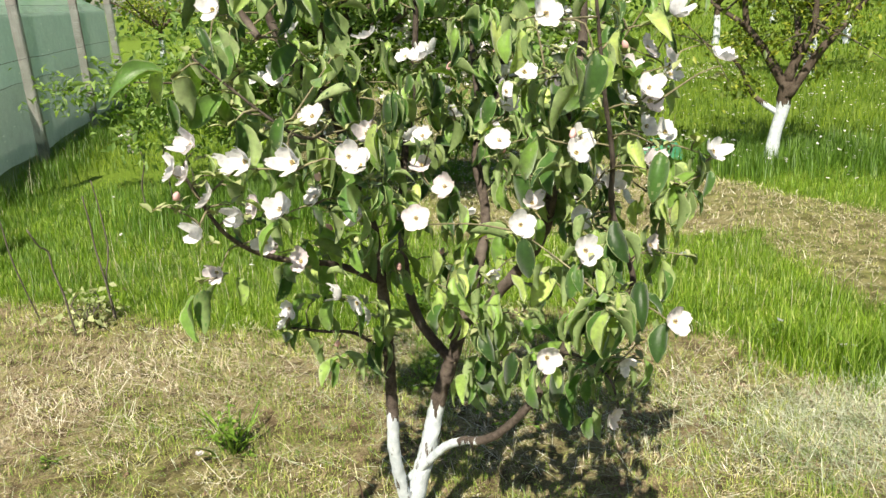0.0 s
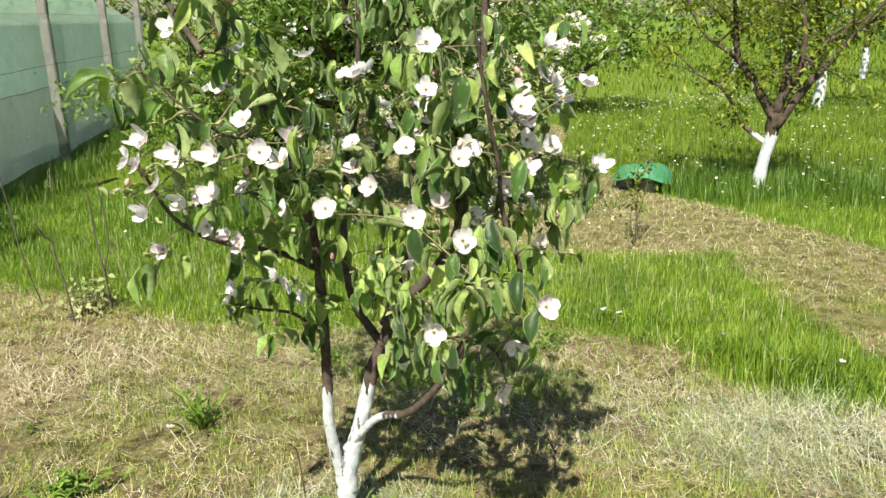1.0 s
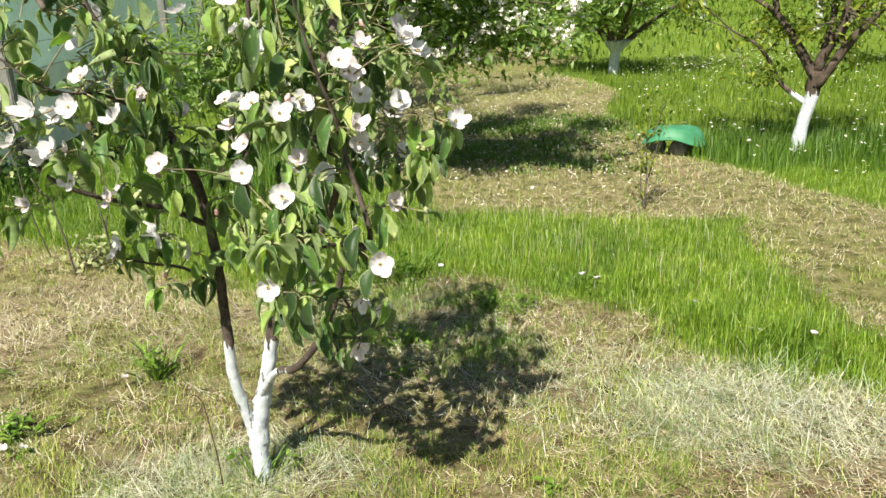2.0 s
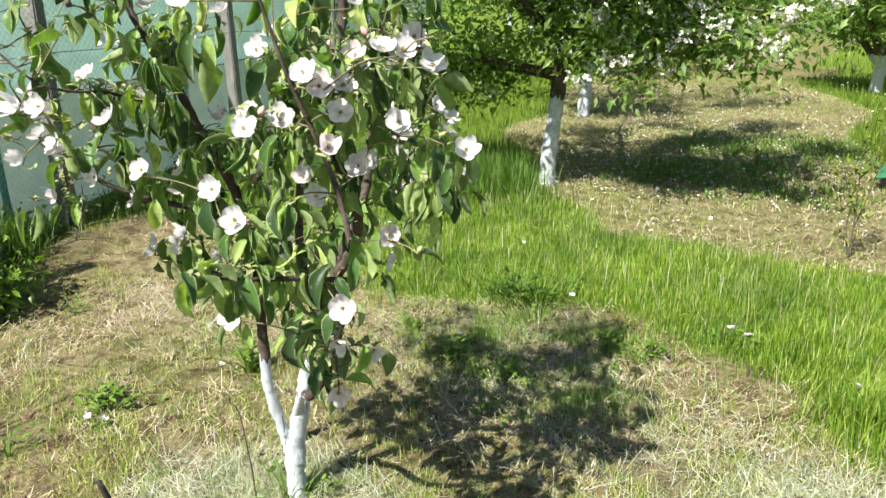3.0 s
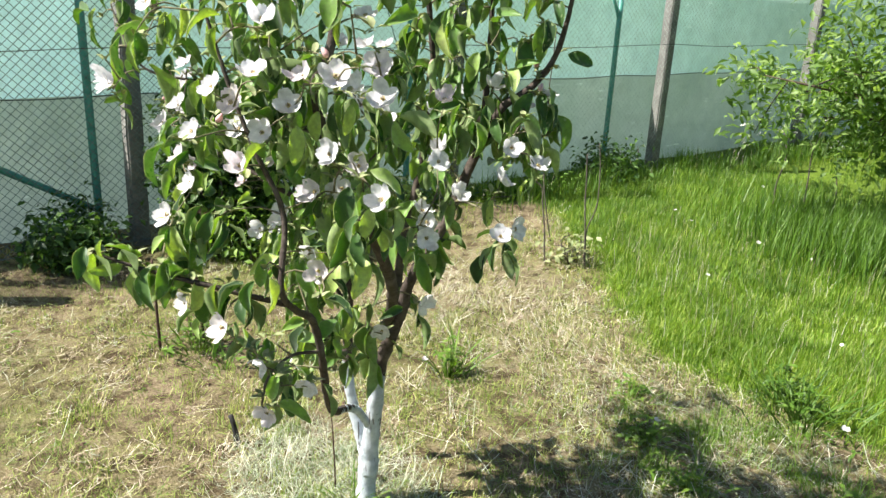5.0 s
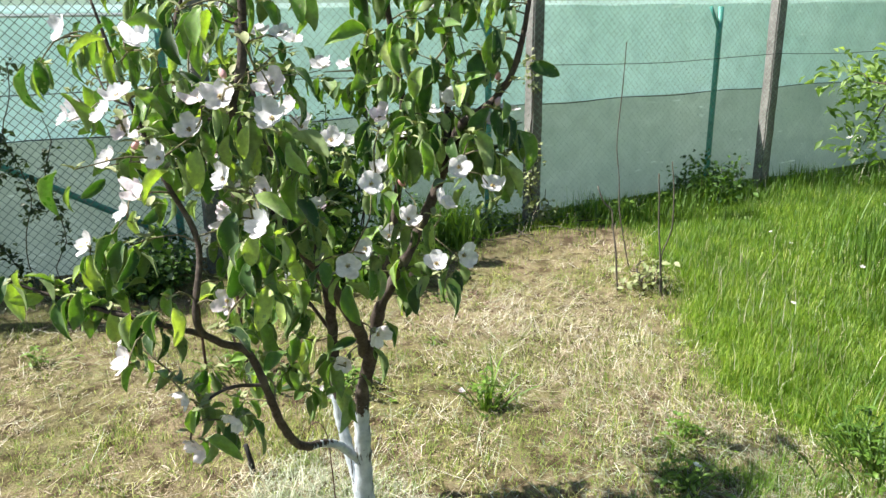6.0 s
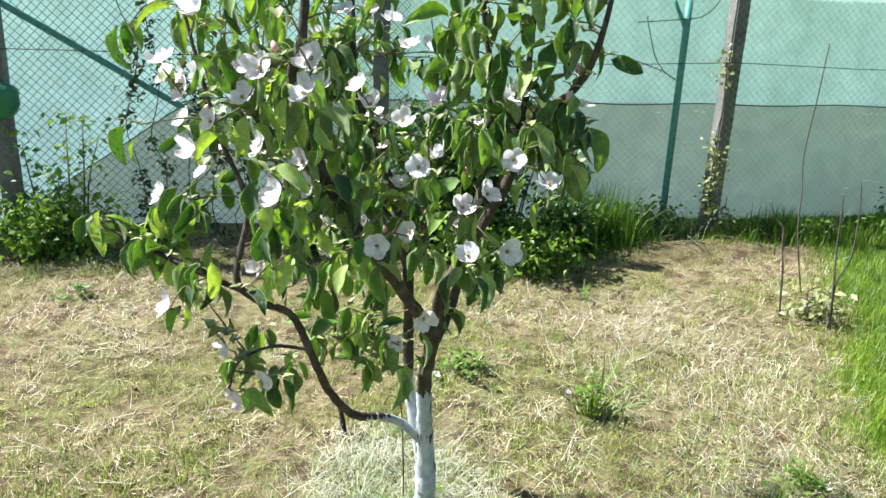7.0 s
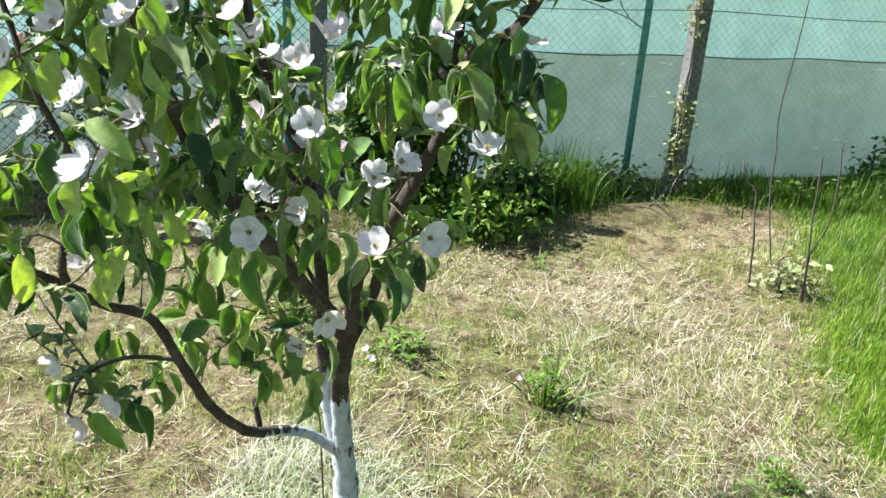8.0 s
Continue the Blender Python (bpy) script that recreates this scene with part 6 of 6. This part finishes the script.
for k, (x, y) in enumerate(((0.05, -0.05), (-0.16, 0.08), (0.16, 0.10))):
    bm = bmesh.new()
    bmesh.ops.create_icosphere(bm, subdivisions=2, radius=0.1)
    for v in bm.verts:
        v.co = Vector((v.co.x * 0.9, v.co.y * 0.7, v.co.z * 0.95)) * (1 + 0.25 * noise.noise(v.co * 14 + Vector((k * 5, 0, 0))))
    st = part("stone", from_bm("stone", bm, [CONCRETE], False), basin, "rough field stone")
    st.location = (x, y, 0.06)


# place, blades, broad leaves, spread, height, white heads
WEEDS = (
    ((-0.86, 2.48), 30, 26, 0.07, 0.25, ((-0.09, -0.09, 0.05),)), ((-1.12, 1.91), 16, 60, 0.17, 0.15, ((0.08, -0.12, 0.07), (0.14, -0.09, 0.06))), ((-1.36, 1.42), 36, 34, 0.11, 0.24, ()), ((-1.14, 1.52), 26, 4, 0.10, 0.17, ()), ((-1.45, 1.24), 12, 8, 0.07, 0.13, ()),
    ((-0.16, 3.06), 22, 44, 0.16, 0.14, ((0.05, 0.0, 0.13),)), ((-0.10, 3.78), 95, 40, 0.24, 0.23, ((0.22, -0.02, 0.12),)), ((0.45, 3.45), 48, 34, 0.19, 0.13, ()), ((0.16, 3.02), 30, 30, 0.16, 0.11, ()), ((0.62, 3.50), 40, 22, 0.15, 0.14, ()), ((-0.30, 3.84), 70, 40, 0.20, 0.21, ()), ((-0.50, 3.20), 26, 26, 0.13, 0.12, ()),
    ((0.96, 3.80), 20, 16, 0.11, 0.12, ((-0.06, 0.0, 0.10), (0.02, -0.02, 0.09))), ((1.46, 3.46), 22, 18, 0.12, 0.13, ((0.0, -0.03, 0.13),)), ((1.74, 3.26), 22, 22, 0.12, 0.11, ((0.0, 0.02, 0.07), (-0.05, 0.0, 0.08))), ((1.98, 3.12), 24, 24, 0.13, 0.12, ((-0.03, 0.1, 0.10),)),
    ((-2.2, 2.5), 14, 8, 0.07, 0.10, ()), ((-1.62, -0.22), 40, 20, 0.22, 0.10, ()), ((-1.7, 0.4), 14, 14, 0.10, 0.11, ()), ((0.22, 2.72), 16, 8, 0.09, 0.08, ()), ((-0.06, 1.86), 30, 2, 0.09, 0.17, ()), ((0.02, 1.95), 14, 2, 0.05, 0.14, ()), ((0.95, 2.02), 10, 5, 0.06, 0.08, ()), ((-1.55, 2.35), 14, 4, 0.08, 0.07, ()),
)
for k, ((x, y), nb, nl, spread, high, heads) in enumerate(WEEDS):
    weed((x, y, 0.0), "tuft of green weeds with white flowers" if heads else "tuft of green weeds in the mown ground", nb, nl, spread, high, LUSH if k in (6, 10) else WEED_LEAF, 70 + k, heads)

# white clover and dandelion heads strewn through the far grass
p = np.vstack([scatter(900, 0.5, 7, 5.2, 13, tall), scatter(700, -4, 12, 10, 24, tall), scatter(700, 1.0, 4.6, 12.6, 15.6, tall), scatter(26, -4, 2.2, 3.7, 6.5, tall)])
placed = [(0, Matrix.Translation((x, y, rnd.uniform(0.10, 0.24))) @ pose(0, 0, 0, rnd.uniform(-30, 30), rnd.uniform(-30, 30), rnd.uniform(0, 90)) @ Matrix.Scale(rnd.uniform(0.35, 0.75), 4)) for x, y in p]
tagged(new("meadow_flowers", joined("meadow_flowers", placed, [BLOSSOM_FORMS[0]], [BLOSSOM])), "small white flower heads strewn through the uncut grass", "flowers", kind="stuff")

# fallen petals under the blossoming apple trees
p = np.vstack([scatter(1400, -2.2, 1.6, 5.6, 10.5, not_tall), scatter(500, -4, 1.2, 9, 14, not_tall)])
placed = [(0, Matrix.Translation((x, y, 0.03 + rnd.uniform(0, 0.02))) @ pose(0, 0, 0, rnd.uniform(-25, 25), rnd.uniform(-25, 25), rnd.uniform(0, 360)) @ Matrix.Scale(rnd.uniform(0.3, 0.6), 4)) for x, y in p]
tagged(new("fallen_petals", joined("fallen_petals", placed, [BLOSSOM_FORMS[0]], [BLOSSOM])), "white petals fallen on the mown alley under the apple trees", "petals", kind="stuff")

# rank grass round the foot of the first apple tree
n = 7500
lush = np.column_stack([rng.normal(-1.85, 0.45, n), rng.normal(6.05, 0.40, n)])
lush = lush[tall(lush[:, 0], lush[:, 1])]
n = len(lush)
blades("rank_grass", lush, np.zeros(n), rng.uniform(0.15, 0.40, n), rng.uniform(0.004, 0.010, n), rng.uniform(0, 6.28, n), np.abs(rng.normal(0, 0.25, n)), rng.uniform(0, 0.7, n), LUSH, "rank dark green grass round the apple trunk")
# tall ragged grass round the plum tree and the basin
lush = scatter(30000, 1.1, 4.8, 6.5, 8.6, tall)
lush = lush[(patchy(lush[:, 0], lush[:, 1], 101, 1.4) + rng.normal(0, 0.5, len(lush)) > -0.2)]
n = len(lush)
blades("rank_grass", lush, np.zeros(n), rng.uniform(0.10, 0.27, n), rng.uniform(0.004, 0.009, n), rng.uniform(0, 6.28, n), np.abs(rng.normal(0, 0.25, n)), rng.uniform(0, 0.7, n), LUSH, "tall ragged green grass round the plum trunk and the basin")
# low green weeds in the shade of the alley
lush = scatter(26000, -1.1, 1.6, 6.2, 10.0, not_tall)
lush = lush[(patchy(lush[:, 0], lush[:, 1], 103, 2.0) + rng.normal(0, 0.5, len(lush)) > 0.0)]
n = len(lush)
blades("alley_weeds", lush, np.zeros(n), rng.uniform(0.03, 0.09, n), rng.uniform(0.006, 0.014, n), rng.uniform(0, 6.28, n), np.abs(rng.normal(0, 0.6, n)), rng.uniform(0, 0.9, n), LUSH, "low dark green weeds in the shaded alley")
bush("low leafy weeds between fence and film", tuple(along(1.95, 0.14)), 0.18, 0.34, 0.14, 16, 10, BUSH_FORMS[:2], APPLE_LEAF, 48)
